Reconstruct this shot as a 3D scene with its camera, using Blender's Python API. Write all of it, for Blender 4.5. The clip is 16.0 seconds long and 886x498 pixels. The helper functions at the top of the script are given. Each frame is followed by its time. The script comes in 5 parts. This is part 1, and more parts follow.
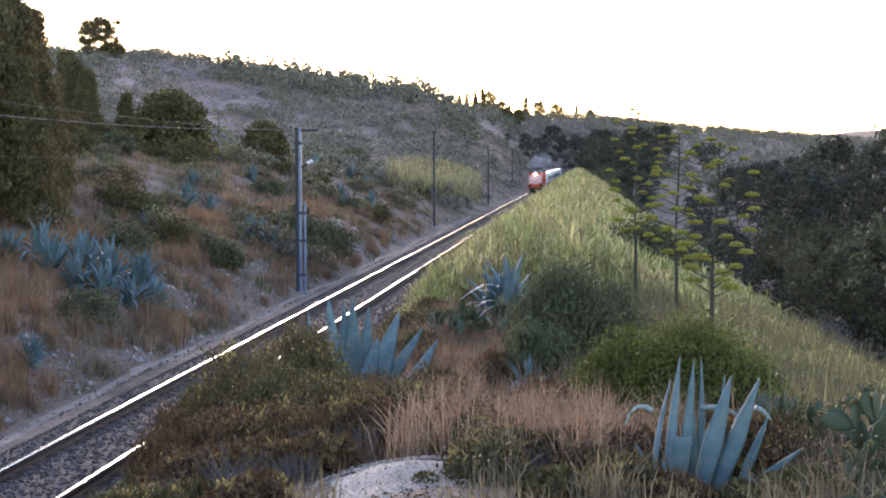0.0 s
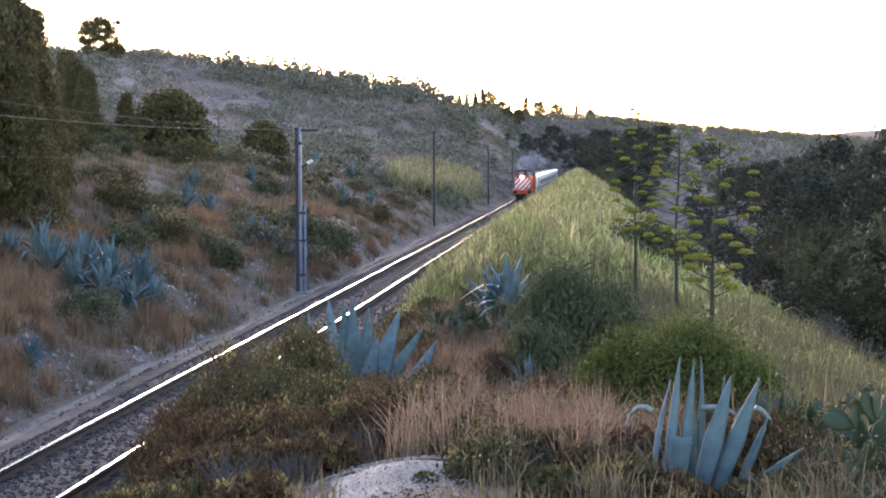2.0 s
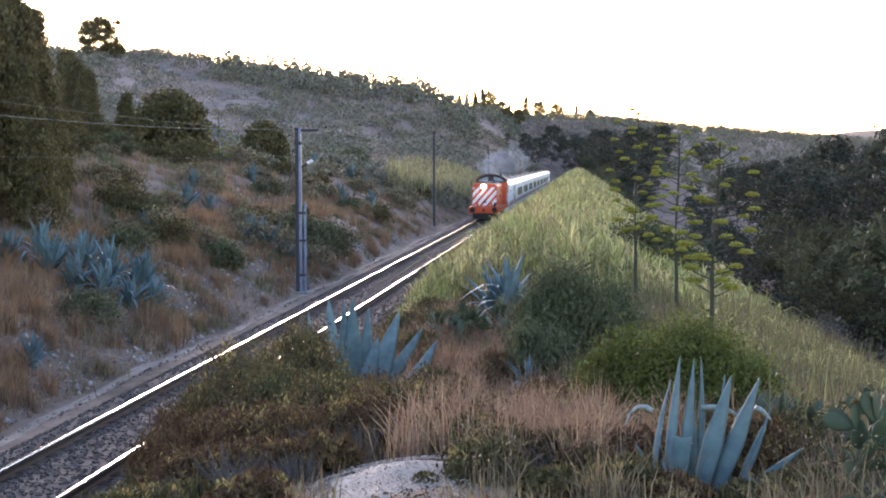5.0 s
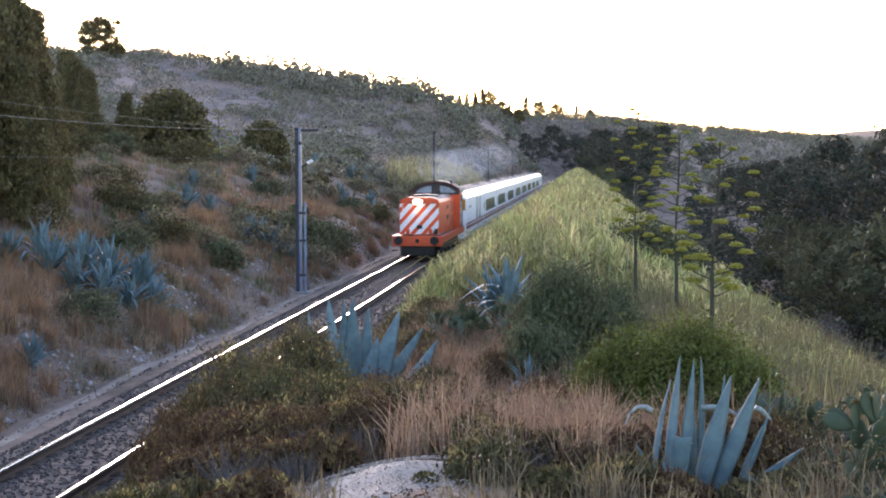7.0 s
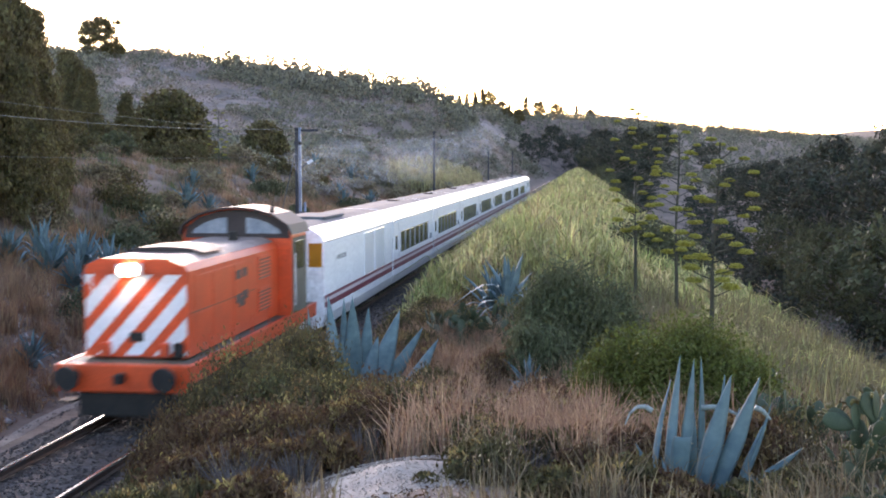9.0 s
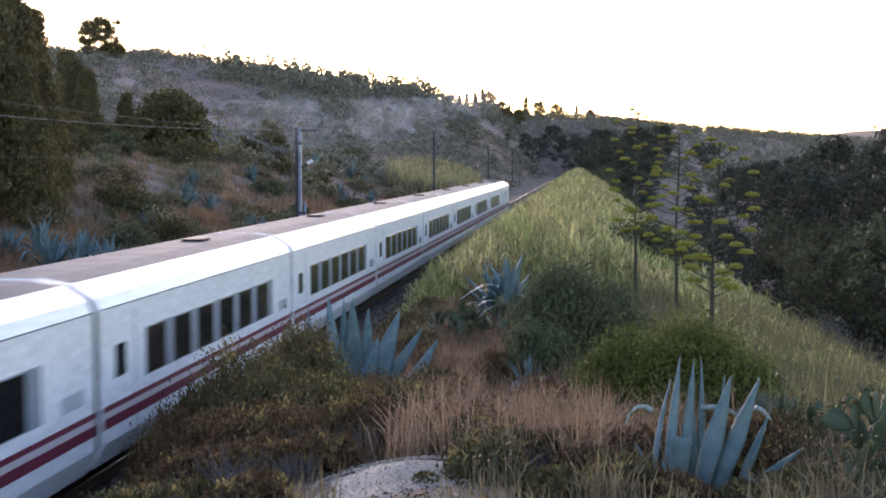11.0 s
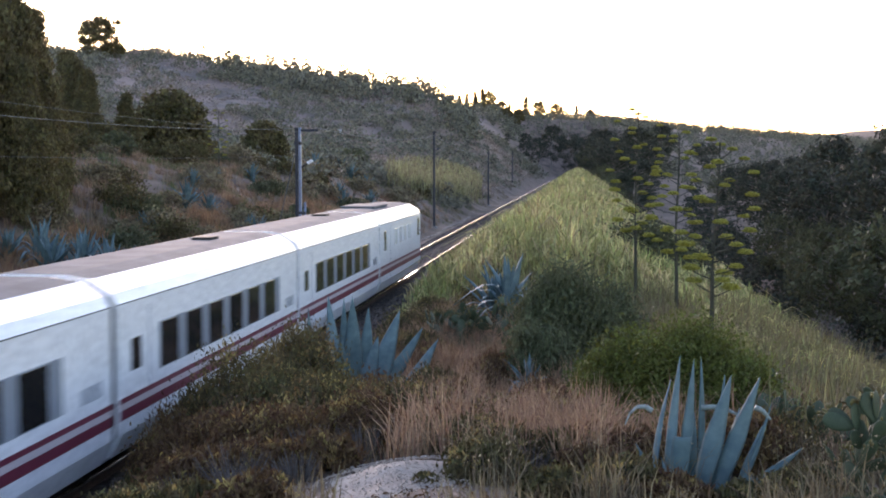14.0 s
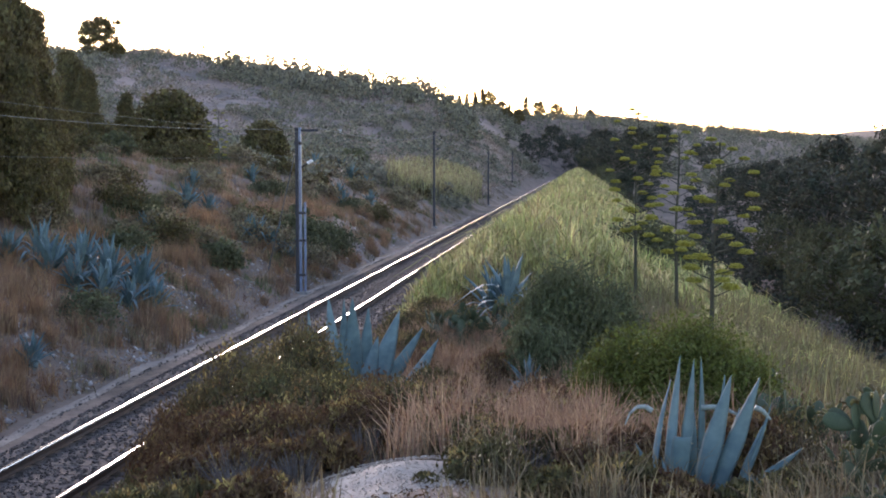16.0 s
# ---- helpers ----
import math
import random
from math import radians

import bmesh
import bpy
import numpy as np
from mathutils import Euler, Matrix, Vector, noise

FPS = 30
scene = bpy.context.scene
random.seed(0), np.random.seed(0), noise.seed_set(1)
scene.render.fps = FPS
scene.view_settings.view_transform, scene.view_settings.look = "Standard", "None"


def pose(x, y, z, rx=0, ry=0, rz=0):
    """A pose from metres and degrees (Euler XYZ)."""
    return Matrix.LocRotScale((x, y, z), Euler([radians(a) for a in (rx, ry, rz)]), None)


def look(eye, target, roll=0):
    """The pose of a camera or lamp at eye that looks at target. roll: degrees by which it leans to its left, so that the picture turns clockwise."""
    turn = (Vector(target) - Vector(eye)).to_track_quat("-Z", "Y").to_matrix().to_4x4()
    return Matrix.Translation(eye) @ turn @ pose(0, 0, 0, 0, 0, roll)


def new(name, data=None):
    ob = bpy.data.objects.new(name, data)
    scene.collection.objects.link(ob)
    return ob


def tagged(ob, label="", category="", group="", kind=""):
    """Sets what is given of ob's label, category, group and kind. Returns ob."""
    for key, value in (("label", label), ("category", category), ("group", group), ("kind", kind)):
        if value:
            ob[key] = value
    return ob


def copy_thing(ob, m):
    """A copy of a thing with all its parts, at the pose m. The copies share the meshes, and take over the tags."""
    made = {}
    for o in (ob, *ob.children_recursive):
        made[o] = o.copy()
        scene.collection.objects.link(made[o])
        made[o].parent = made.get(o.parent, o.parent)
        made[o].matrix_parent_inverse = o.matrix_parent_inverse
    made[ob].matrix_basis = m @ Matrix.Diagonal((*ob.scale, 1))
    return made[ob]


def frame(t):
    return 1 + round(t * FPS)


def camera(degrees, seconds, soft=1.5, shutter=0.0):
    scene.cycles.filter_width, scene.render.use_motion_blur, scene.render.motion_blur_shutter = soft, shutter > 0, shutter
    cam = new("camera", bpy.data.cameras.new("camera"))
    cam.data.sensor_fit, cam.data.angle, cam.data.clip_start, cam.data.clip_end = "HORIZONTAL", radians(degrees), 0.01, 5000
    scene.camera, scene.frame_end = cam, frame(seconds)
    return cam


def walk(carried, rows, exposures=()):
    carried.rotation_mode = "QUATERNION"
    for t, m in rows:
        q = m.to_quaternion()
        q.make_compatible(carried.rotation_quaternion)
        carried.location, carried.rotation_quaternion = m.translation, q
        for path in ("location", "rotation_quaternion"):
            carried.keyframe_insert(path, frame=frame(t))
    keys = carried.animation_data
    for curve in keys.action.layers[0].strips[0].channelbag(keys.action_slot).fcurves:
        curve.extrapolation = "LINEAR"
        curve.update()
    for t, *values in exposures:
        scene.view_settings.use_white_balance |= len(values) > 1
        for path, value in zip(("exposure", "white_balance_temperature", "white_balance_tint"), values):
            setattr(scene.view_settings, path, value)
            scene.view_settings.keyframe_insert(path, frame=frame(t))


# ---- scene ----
# ---- camera: standing on a knoll beside the line ----
cam = camera(39.08, 16.0, soft=1.9, shutter=0.5)
EYE = pose(9.18, 0, 5.31, 90 - 4.02, 0, 6.645)
walk(cam, [(0, EYE), (16, EYE)], [(0, 2.90, 7050, 32), (9, 2.87, 7050, 32), (10.2, 2.63, 7050, 32), (11.5, 2.44, 7050, 32), (14.5, 2.45, 7050, 32), (16, 2.62, 7050, 32)])

# ---- sky, sun and exposure ----
world = bpy.data.worlds.new("dawn_sky")
scene.world = world
world.use_nodes = True
wn = world.node_tree.nodes
sky = wn.new("ShaderNodeTexSky")
sky.sky_type = "NISHITA"
sky.sun_disc = False
SUN_EL, SUN_AZ = radians(7.5), radians(-16)
sky.sun_elevation = SUN_EL
sky.sun_rotation = SUN_AZ
sky.air_density, sky.dust_density, sky.ozone_density = 1.0, 0.5, 2.0
wn["Background"].inputs["Strength"].default_value = 0.13
world.node_tree.links.new(sky.outputs[0], wn["Background"].inputs["Color"])
sun_data = bpy.data.lights.new("sun", "SUN")
sun_data.energy = 0.8
sun_data.angle = radians(16)
sun_data.color = (1.0, 0.9, 0.8)
sun = new("sun", sun_data)
sun_way = Vector((math.sin(SUN_AZ) * math.cos(SUN_EL), math.cos(SUN_AZ) * math.cos(SUN_EL), math.sin(SUN_EL)))
sun.matrix_basis = look(sun_way * 200, (0, 0, 0))

# ---- materials ----
MATS = {}


def material(name, color, rough=0.8, metal=0.0, second=None, scale=3.0, fine=40.0, bump=0.0, spread=0.0, object_random=False,
             translucent=0.0, spec=0.3, emit=None, strength=0.0, alpha=1.0, detail=6.0):
    """Principled material with colour variation at two scales, relief, and a spread per island or per object."""
    if name in MATS:
        return MATS[name]
    m = bpy.data.materials.new(name)
    m.use_nodes = True
    nt = m.node_tree
    n, ln = nt.nodes, nt.links
    b = n["Principled BSDF"]
    b.inputs["Roughness"].default_value = rough
    b.inputs["Metallic"].default_value = metal
    b.inputs["Specular IOR Level"].default_value = spec
    second = second or tuple(c * 0.7 for c in color)
    co = n.new("ShaderNodeTexCoord")
    big = n.new("ShaderNodeTexNoise")
    big.inputs["Scale"].default_value = scale
    big.inputs["Detail"].default_value = detail
    big.inputs["Roughness"].default_value = 0.65
    ln.new(co.outputs["Object"], big.inputs["Vector"])
    small = n.new("ShaderNodeTexNoise")
    small.inputs["Scale"].default_value = fine
    small.inputs["Detail"].default_value = 4.0
    ln.new(co.outputs["Object"], small.inputs["Vector"])
    ramp = n.new("ShaderNodeMapRange")
    ramp.inputs[1].default_value, ramp.inputs[2].default_value = 0.36, 0.64
    ln.new(big.outputs["Fac"], ramp.inputs[0])
    mix = n.new("ShaderNodeMix")
    mix.data_type = "RGBA"
    mix.inputs[6].default_value = (*color, 1)
    mix.inputs[7].default_value = (*second, 1)
    ln.new(ramp.outputs[0], mix.inputs[0])
    val = n.new("ShaderNodeMapRange")
    val.inputs[1].default_value, val.inputs[2].default_value = 0.3, 0.7
    val.inputs[3].default_value, val.inputs[4].default_value = 0.82, 1.18
    ln.new(small.outputs["Fac"], val.inputs[0])
    hsv = n.new("ShaderNodeHueSaturation")
    ln.new(mix.outputs[2], hsv.inputs["Color"])
    ln.new(val.outputs[0], hsv.inputs["Value"])
    last = hsv.outputs[0]
    if spread:
        rnd = n.new("ShaderNodeObjectInfo").outputs["Random"] if object_random else n.new("ShaderNodeNewGeometry").outputs["Random Per Island"]
        r2 = n.new("ShaderNodeMapRange")
        r2.inputs[3].default_value, r2.inputs[4].default_value = 1 - spread, 1 + spread
        ln.new(rnd, r2.inputs[0])
        h2 = n.new("ShaderNodeHueSaturation")
        r3 = n.new("ShaderNodeMapRange")
        r3.inputs[3].default_value, r3.inputs[4].default_value = 0.5 - spread * 0.05, 0.5 + spread * 0.05
        ln.new(rnd, r3.inputs[0])
        ln.new(r3.outputs[0], h2.inputs["Hue"])
        ln.new(r2.outputs[0], h2.inputs["Value"])
        ln.new(last, h2.inputs["Color"])
        last = h2.outputs[0]
    ln.new(last, b.inputs["Base Color"])
    if bump:
        bp = n.new("ShaderNodeBump")
        bp.inputs["Strength"].default_value = 0.6
        bp.inputs["Distance"].default_value = bump
        ln.new(small.outputs["Fac"], bp.inputs["Height"])
        ln.new(bp.outputs[0], b.inputs["Normal"])
    if emit:
        b.inputs["Emission Color"].default_value = (*emit, 1)
        b.inputs["Emission Strength"].default_value = strength
    if alpha < 1:
        b.inputs["Alpha"].default_value = alpha
    if translucent:
        tr = n.new("ShaderNodeBsdfTranslucent")
        ln.new(last, tr.inputs["Color"])
        ms = n.new("ShaderNodeMixShader")
        ms.inputs[0].default_value = translucent
        ln.new(b.outputs[0], ms.inputs[1])
        ln.new(tr.outputs[0], ms.inputs[2])
        ln.new(ms.outputs[0], n["Material Output"].inputs["Surface"])
    MATS[name] = m
    return m


M_WHITE = material("white_coach_paint", (0.88, 0.89, 0.90), 0.28, second=(0.82, 0.83, 0.845), scale=0.7, fine=9, spec=0.5)
M_ROOF = material("grey_roof_dirt", (0.17, 0.178, 0.182), 0.85, second=(0.115, 0.118, 0.12), scale=1.2, fine=14, spec=0.2)
M_MAROON = material("maroon_stripe", (0.20, 0.03, 0.055), 0.4, second=(0.17, 0.03, 0.05), scale=2)
M_PINK = material("pale_stripe", (0.62, 0.52, 0.52), 0.4, second=(0.57, 0.5, 0.5))
M_GLASS = material("dark_window_glass", (0.012, 0.013, 0.015), 0.06, second=(0.016, 0.016, 0.018), spec=0.6)
M_PILLAR = material("window_band_grey", (0.30, 0.33, 0.37), 0.25, second=(0.26, 0.29, 0.33), spec=0.5)
M_BLACK = material("underframe_black", (0.018, 0.017, 0.016), 0.75, second=(0.03, 0.026, 0.022), scale=4, bump=0.004)
M_RUBBER = material("gangway_rubber", (0.05, 0.05, 0.053), 0.8)
M_ORANGE = material("orange_locomotive_paint", (0.68, 0.078, 0.018), 0.4, second=(0.54, 0.068, 0.02), scale=1.3, fine=18, spec=0.4)
M_STRIPE = material("white_locomotive_paint", (0.72, 0.72, 0.74), 0.45, second=(0.62, 0.61, 0.62), scale=2)
M_STEEL = material("polished_rail_steel", (0.62, 0.60, 0.58), 0.22, 1.0, second=(0.55, 0.52, 0.50), scale=2, fine=30)
M_RUST = material("rusty_rail_web", (0.10, 0.055, 0.035), 0.85, second=(0.06, 0.04, 0.03), scale=4, bump=0.003)
M_CONCRETE = material("grey_concrete", (0.30, 0.29, 0.27), 0.9, second=(0.22, 0.21, 0.2), scale=2, bump=0.01)

M_YELLOWEND = material("amber_end_window", (0.45, 0.20, 0.02), 0.3, second=(0.35, 0.15, 0.02))


# ---- mesh helpers ----
def finish(name, bm, mat, parent=None, label="", smooth=False):
    me = bpy.data.meshes.new(name)
    if smooth:
        for f in bm.faces:
            f.smooth = True
    bm.to_mesh(me)
    bm.free()
    me.materials.append(mat)
    ob = new(name, me)
    if parent is not None:
        ob.parent = parent
    if label:
        ob["label"] = label
    return ob


def part(name, bm, mat, parent, label="", smooth=False):
    return finish(name, bm, mat, parent, label, smooth)


def empty(name, m=None):
    ob = new(name)
    ob.empty_display_size = 0.3
    if m is not None:
        ob.matrix_basis = m
    return ob


def box(x0, x1, y0, y1, z0, z1, bevel=0.0, bm=None):
    bm = bm or bmesh.new()
    r = bmesh.ops.create_cube(bm, size=1)
    bmesh.ops.scale(bm, vec=(x1 - x0, y1 - y0, z1 - z0), verts=r["verts"])
    bmesh.ops.translate(bm, vec=((x0 + x1) / 2, (y0 + y1) / 2, (z0 + z1) / 2), verts=r["verts"])
    if bevel:
        ed = {e for v in r["verts"] for e in v.link_edges}
        bmesh.ops.bevel(bm, geom=list(ed), offset=bevel, segments=2, affect="EDGES", profile=0.5)
    return bm


def rod(a, b, r0, r1=None, seg=8, bm=None):
    """A tapered round bar from a to b."""
    bm = bm or bmesh.new()
    a, b = Vector(a), Vector(b)
    d = b - a
    m = Matrix.Translation((a + b) / 2) @ d.to_track_quat("Z", "Y").to_matrix().to_4x4()
    bmesh.ops.create_cone(bm, cap_ends=True, segments=seg, radius1=r0, radius2=r0 if r1 is None else r1, depth=d.length, matrix=m)
    return bm


def tube(points, radii, seg=8):
    """One continuous tapered round stem through the points."""
    bm = bmesh.new()
    rings = []
    for i, p in enumerate(points):
        d = (points[min(i + 1, len(points) - 1)] - points[max(i - 1, 0)]).normalized()
        q = d.to_track_quat("Z", "Y")
        rings.append([bm.verts.new(p + q @ Vector((radii[i] * math.cos(6.2832 * k / seg), radii[i] * math.sin(6.2832 * k / seg), 0))) for k in range(seg)])
    for a, b in zip(rings[:-1], rings[1:]):
        for k in range(seg):
            bm.faces.new((a[k], a[(k + 1) % seg], b[(k + 1) % seg], b[k]))
    bm.faces.new(rings[0][::-1])
    bm.faces.new(rings[-1])
    return bm


def prism(points, y0, y1, bm=None, closed=True):
    """Extrudes a section of (x, z) points along y."""
    bm = bm or bmesh.new()
    a = [bm.verts.new((x, y0, z)) for x, z in points]
    b = [bm.verts.new((x, y1, z)) for x, z in points]
    n = len(points)
    for i in range(n if closed else n - 1):
        j = (i + 1) % n
        bm.faces.new((a[i], a[j], b[j], b[i]))
    if closed:
        bm.faces.new(a[::-1])
        bm.faces.new(b)
    bmesh.ops.recalc_face_normals(bm, faces=bm.faces)
    return bm


def raw(name, verts, faces, mat, parent=None, smooth=False):
    """A mesh straight from computed arrays of vertices and quads or triangles."""
    me = bpy.data.meshes.new(name)
    verts = np.asarray(verts, dtype=np.float32)
    faces = np.asarray(faces, dtype=np.int32)
    k = faces.shape[1]
    me.vertices.add(len(verts))
    me.vertices.foreach_set("co", verts.ravel())
    me.loops.add(faces.size)
    me.loops.foreach_set("vertex_index", faces.ravel())
    me.polygons.add(len(faces))
    me.polygons.foreach_set("loop_start", np.arange(0, faces.size, k, dtype=np.int32))
    me.polygons.foreach_set("loop_total", np.full(len(faces), k, dtype=np.int32))
    if smooth:
        me.polygons.foreach_set("use_smooth", np.ones(len(faces), dtype=bool))
    me.update(calc_edges=True)
    me.validate()
    me.materials.append(mat)
    ob = new(name, me)
    if parent is not None:
        ob.parent = parent
    return ob


# ---- the lie of the land ----
RIDGE = [(-420, 60, 34), (-250, 160, 31), (-150, 240, 28), (-112, 300, 31), (-100, 303, 31.5), (-90, 310, 27.5), (-80, 330, 18.5), (-63, 360, 15), (-52, 420, 17),
         (-37, 480, 24.5), (-2, 600, 24), (27, 700, 23), (111, 900, 22.5), (204, 1100, 22), (300, 1300, 26), (700, 1900, 34)]

RIDGE_BEARING = [math.atan2(p[0] - 9.18, p[1]) for p in RIDGE]
RIDGE_RANGE = [math.hypot(p[0] - 9.18, p[1]) for p in RIDGE]


def fbm(x, y, s):
    """Cheap smooth unevenness of about -1 to 1."""
    x, y = np.asarray(x) / s, np.asarray(y) / s
    return (np.sin(x * 1.7 + 1.3 * np.sin(y * 1.1 + 0.4)) * np.cos(y * 1.9 + 1.1 * np.sin(x * 0.9 + 2.0))
            + 0.5 * np.sin(x * 3.9 - y * 2.7 + 1.7 * np.sin(y * 2.3)) * np.cos(y * 4.3 + x * 1.3 + 0.7)) / 1.3


def smooth01(t):
    t = np.clip(t, 0, 1)
    return t * t * (3 - 2 * t)


def bank_edge(y):
    """How far from the line the grassy bank reaches before it drops to the valley road."""
    return np.interp(y, [40, 60, 100, 200, 300], [16.8, 15.4, 13.8, 11.8, 11.2])


def road_x(y):
    """Centre of the valley road."""
    return 19.4 + .03 * np.maximum(y - 150, 0) + np.where(y > 150, .0002, .0004) * (y - 150) ** 2


def ground_height(x, y):
    x, y = np.asarray(x, dtype=float), np.asarray(y, dtype=float)
    u = -x
    left = np.interp(u, [0, 2.4, 3.3, 4.2, 6.5, 10, 14, 18, 24, 40, 70, 150], [-.5, -.5, -.48, .0, 1.3, 2.4, 4.2, 5.4, 6.0, 6.3, 7.5, 9])
    left = left + 0.35 * fbm(x, y, 7.0) * smooth01((u - 3.6) / 6) + 0.12 * fbm(y, x, 1.6) * smooth01((u - 3.2) / 1.5)
    knoll = 4.5 * np.exp(-((x + 22) / 17) ** 2 - ((y - 300) / 75) ** 2) * smooth01((u - 3) / 7)
    dip = -0.8 * np.exp(-((y - 135) / 45) ** 2) * smooth01((u - 5) / 8) * smooth01((60 - u) / 30)
    left = left + knoll + dip
    near_top = np.interp(y, [-30, 0, 6, 13, 20, 27, 36, 50], [3.9, 3.7, 2.95, 2.0, 1.05, .75, .75, .9])
    lat = np.interp(x, [1.8, 2.5, 3.3, 4.6, 6.2, 7.5], [0, 0.06, .45, .78, .95, 1])
    fall = np.interp(x, [11.5, 15, 17.5, 20, 24, 36], [0, .7, 1.8, 5.0, 10, 11.2])
    near = -.5 + (near_top + .5) * lat - fall
    edge = bank_edge(y)
    inner = np.interp(x, [1.8, 2.6, 4.5, 7], [-.5, -.45, .2, .9]) - 2.4 * np.clip((x - 7) / (edge - 7), 0, 1) ** 1.3
    bank = inner + np.interp(x - edge, [0, 1.5, 4.2, 60, 150], [0, -2.2, -8.0, -8.1, -4.5])
    w = smooth01((y - 24) / 34)
    right = near * (1 - w) + bank * w + 0.10 * fbm(x, y, 1.9) * smooth01((x - 2.8) / 2)
    z = np.where(x < 0, left, right)
    best = np.full(z.shape, 1e9)
    zr = np.zeros(z.shape)
    for (ax, ay, az), (bx, by, bz) in zip(RIDGE[:-1], RIDGE[1:]):
        dx, dy = bx - ax, by - ay
        t = np.clip(((x - ax) * dx + (y - ay) * dy) / (dx * dx + dy * dy), 0, 1)
        d = np.hypot(x - ax - t * dx, y - ay - t * dy)
        hit = d < best
        best = np.where(hit, d, best)
        zr = np.where(hit, az + t * (bz - az), zr)
    bear = np.arctan2(x - 9.18, y)
    sd = np.interp(bear, RIDGE_BEARING, RIDGE_RANGE) - np.hypot(x - 9.18, y)
    width = 150 + 110 * smooth01((y - 500) / 300)
    s = np.where(sd > 0, (1 - smooth01(best / width)) ** 0.85, 1.0)
    cut = np.where(y < 470, smooth01((np.abs(x) - 5) / 26), np.maximum(smooth01((np.abs(x) - 5) / 26), smooth01((y - 470) / 90)))
    s = s * cut
    behind = np.where(sd > 0, 0, -0.03 * best)
    z = z + (zr + behind - z) * s
    z = z + 72 * smooth01((y - 1900) / 1100) * smooth01((x - 150) / 500)
    z = z + (1.3 * fbm(x, y, 38) + 0.6 * fbm(y, x, 13)) * s * np.clip(best / 40, 0.15, 1)
    return z


def gz(x, y):
    return float(ground_height(np.array([x]), np.array([y]))[0])


def graded(near0, near1, step, far0, far1, grow):
    a = list(np.arange(near0, near1 + 1e-6, step))
    d, p = step, near1
    while p < far1:
        d *= grow
        p += d
        a.append(p)
    d, p = step, near0
    while p > far0:
        d *= grow
        p -= d
        a.insert(0, p)
    return np.array(a)


def build_ground():
    xs = graded(-14, 16, 0.38, -3500, 3500, 1.085)
    ys = graded(6, 70, 0.5, -1500, 4500, 1.045)
    gx, gy = np.meshgrid(xs, ys)
    z = ground_height(gx, gy)
    v = np.stack([gx, gy, z], -1).reshape(-1, 3)
    nx, ny = len(xs), len(ys)
    i = np.arange(nx - 1)[None, :] + nx * np.arange(ny - 1)[:, None]
    f = np.stack([i, i + 1, i + nx + 1, i + nx], -1).reshape(-1, 4)
    m = material("dry_earth_hill_haze", (0.235, 0.162, 0.125), 0.95, second=(0.085, 0.063, 0.047), scale=0.22, fine=5, bump=0.05, detail=10)
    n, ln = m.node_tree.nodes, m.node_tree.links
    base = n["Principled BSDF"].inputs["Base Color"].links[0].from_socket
    sep, gr, mx, haze_tone = n.new("ShaderNodeSeparateXYZ"), n.new("ShaderNodeMapRange"), n.new("ShaderNodeMix"), n.new("ShaderNodeHueSaturation")
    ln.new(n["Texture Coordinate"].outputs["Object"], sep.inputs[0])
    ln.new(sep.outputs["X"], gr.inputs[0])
    # Left of x = -14 the soil pales: hill haze put into its colour.
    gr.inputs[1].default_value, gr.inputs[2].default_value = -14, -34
    haze_tone.inputs["Value"].default_value = 1.0
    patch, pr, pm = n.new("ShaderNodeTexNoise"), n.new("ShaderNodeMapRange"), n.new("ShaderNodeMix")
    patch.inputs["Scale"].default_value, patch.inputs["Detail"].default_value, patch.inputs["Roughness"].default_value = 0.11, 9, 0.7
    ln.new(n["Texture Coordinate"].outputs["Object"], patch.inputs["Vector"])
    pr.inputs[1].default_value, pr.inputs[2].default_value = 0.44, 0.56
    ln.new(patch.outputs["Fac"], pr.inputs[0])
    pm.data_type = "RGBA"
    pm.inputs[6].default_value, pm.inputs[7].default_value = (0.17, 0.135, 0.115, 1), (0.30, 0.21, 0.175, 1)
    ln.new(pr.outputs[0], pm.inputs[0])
    ln.new(pm.outputs[2], haze_tone.inputs["Color"])
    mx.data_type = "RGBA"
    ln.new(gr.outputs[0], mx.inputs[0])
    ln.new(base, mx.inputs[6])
    ln.new(haze_tone.outputs[0], mx.inputs[7])
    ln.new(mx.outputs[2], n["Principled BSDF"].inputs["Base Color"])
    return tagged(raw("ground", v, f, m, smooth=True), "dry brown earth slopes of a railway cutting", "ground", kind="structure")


build_ground()


# ---- the railway ----
def build_track():
    y0, y1 = -60.0, 540.0
    bed = tagged(empty("railway_track"), "single ballasted railway line with shiny steel rails", "railway track", kind="structure")
    for x in (-0.87, 0.87):
        head = [(x - .036, -.012), (x - .03, 0), (x + .03, 0), (x + .036, -.012), (x + .036, -.045), (x - .036, -.045)]
        rail = part("rail", prism(head, y0, y1), M_STEEL, bed, "polished steel rail")
        web = [(x - .011, -.045), (x + .011, -.045), (x + .014, -.13), (x + .07, -.15), (x + .07, -.165), (x - .07, -.165), (x - .07, -.15), (x - .014, -.13)]
        part("web", prism(web, y0, y1), M_RUST, rail, "rusty rail web and foot")
    sec = [(-2.55, -.62), (-1.75, -.24), (-.6, -.22), (.6, -.22), (1.75, -.24), (2.6, -.46), (3.3, -.44), (3.4, -.7)]
    b = prism(sec, y0, y1)
    m = material("ballast_grey", (0.10, 0.083, 0.075), 0.95, second=(0.058, 0.048, 0.043), scale=1.5, fine=26, bump=0.05)
    part("ballast_bed", b, m, bed, "dark grey ballast bed")
    return bed


track = build_track()


# ---- the train ----
SPEED, NOSE9 = 21.56, 35.82
PITCH = 13.08


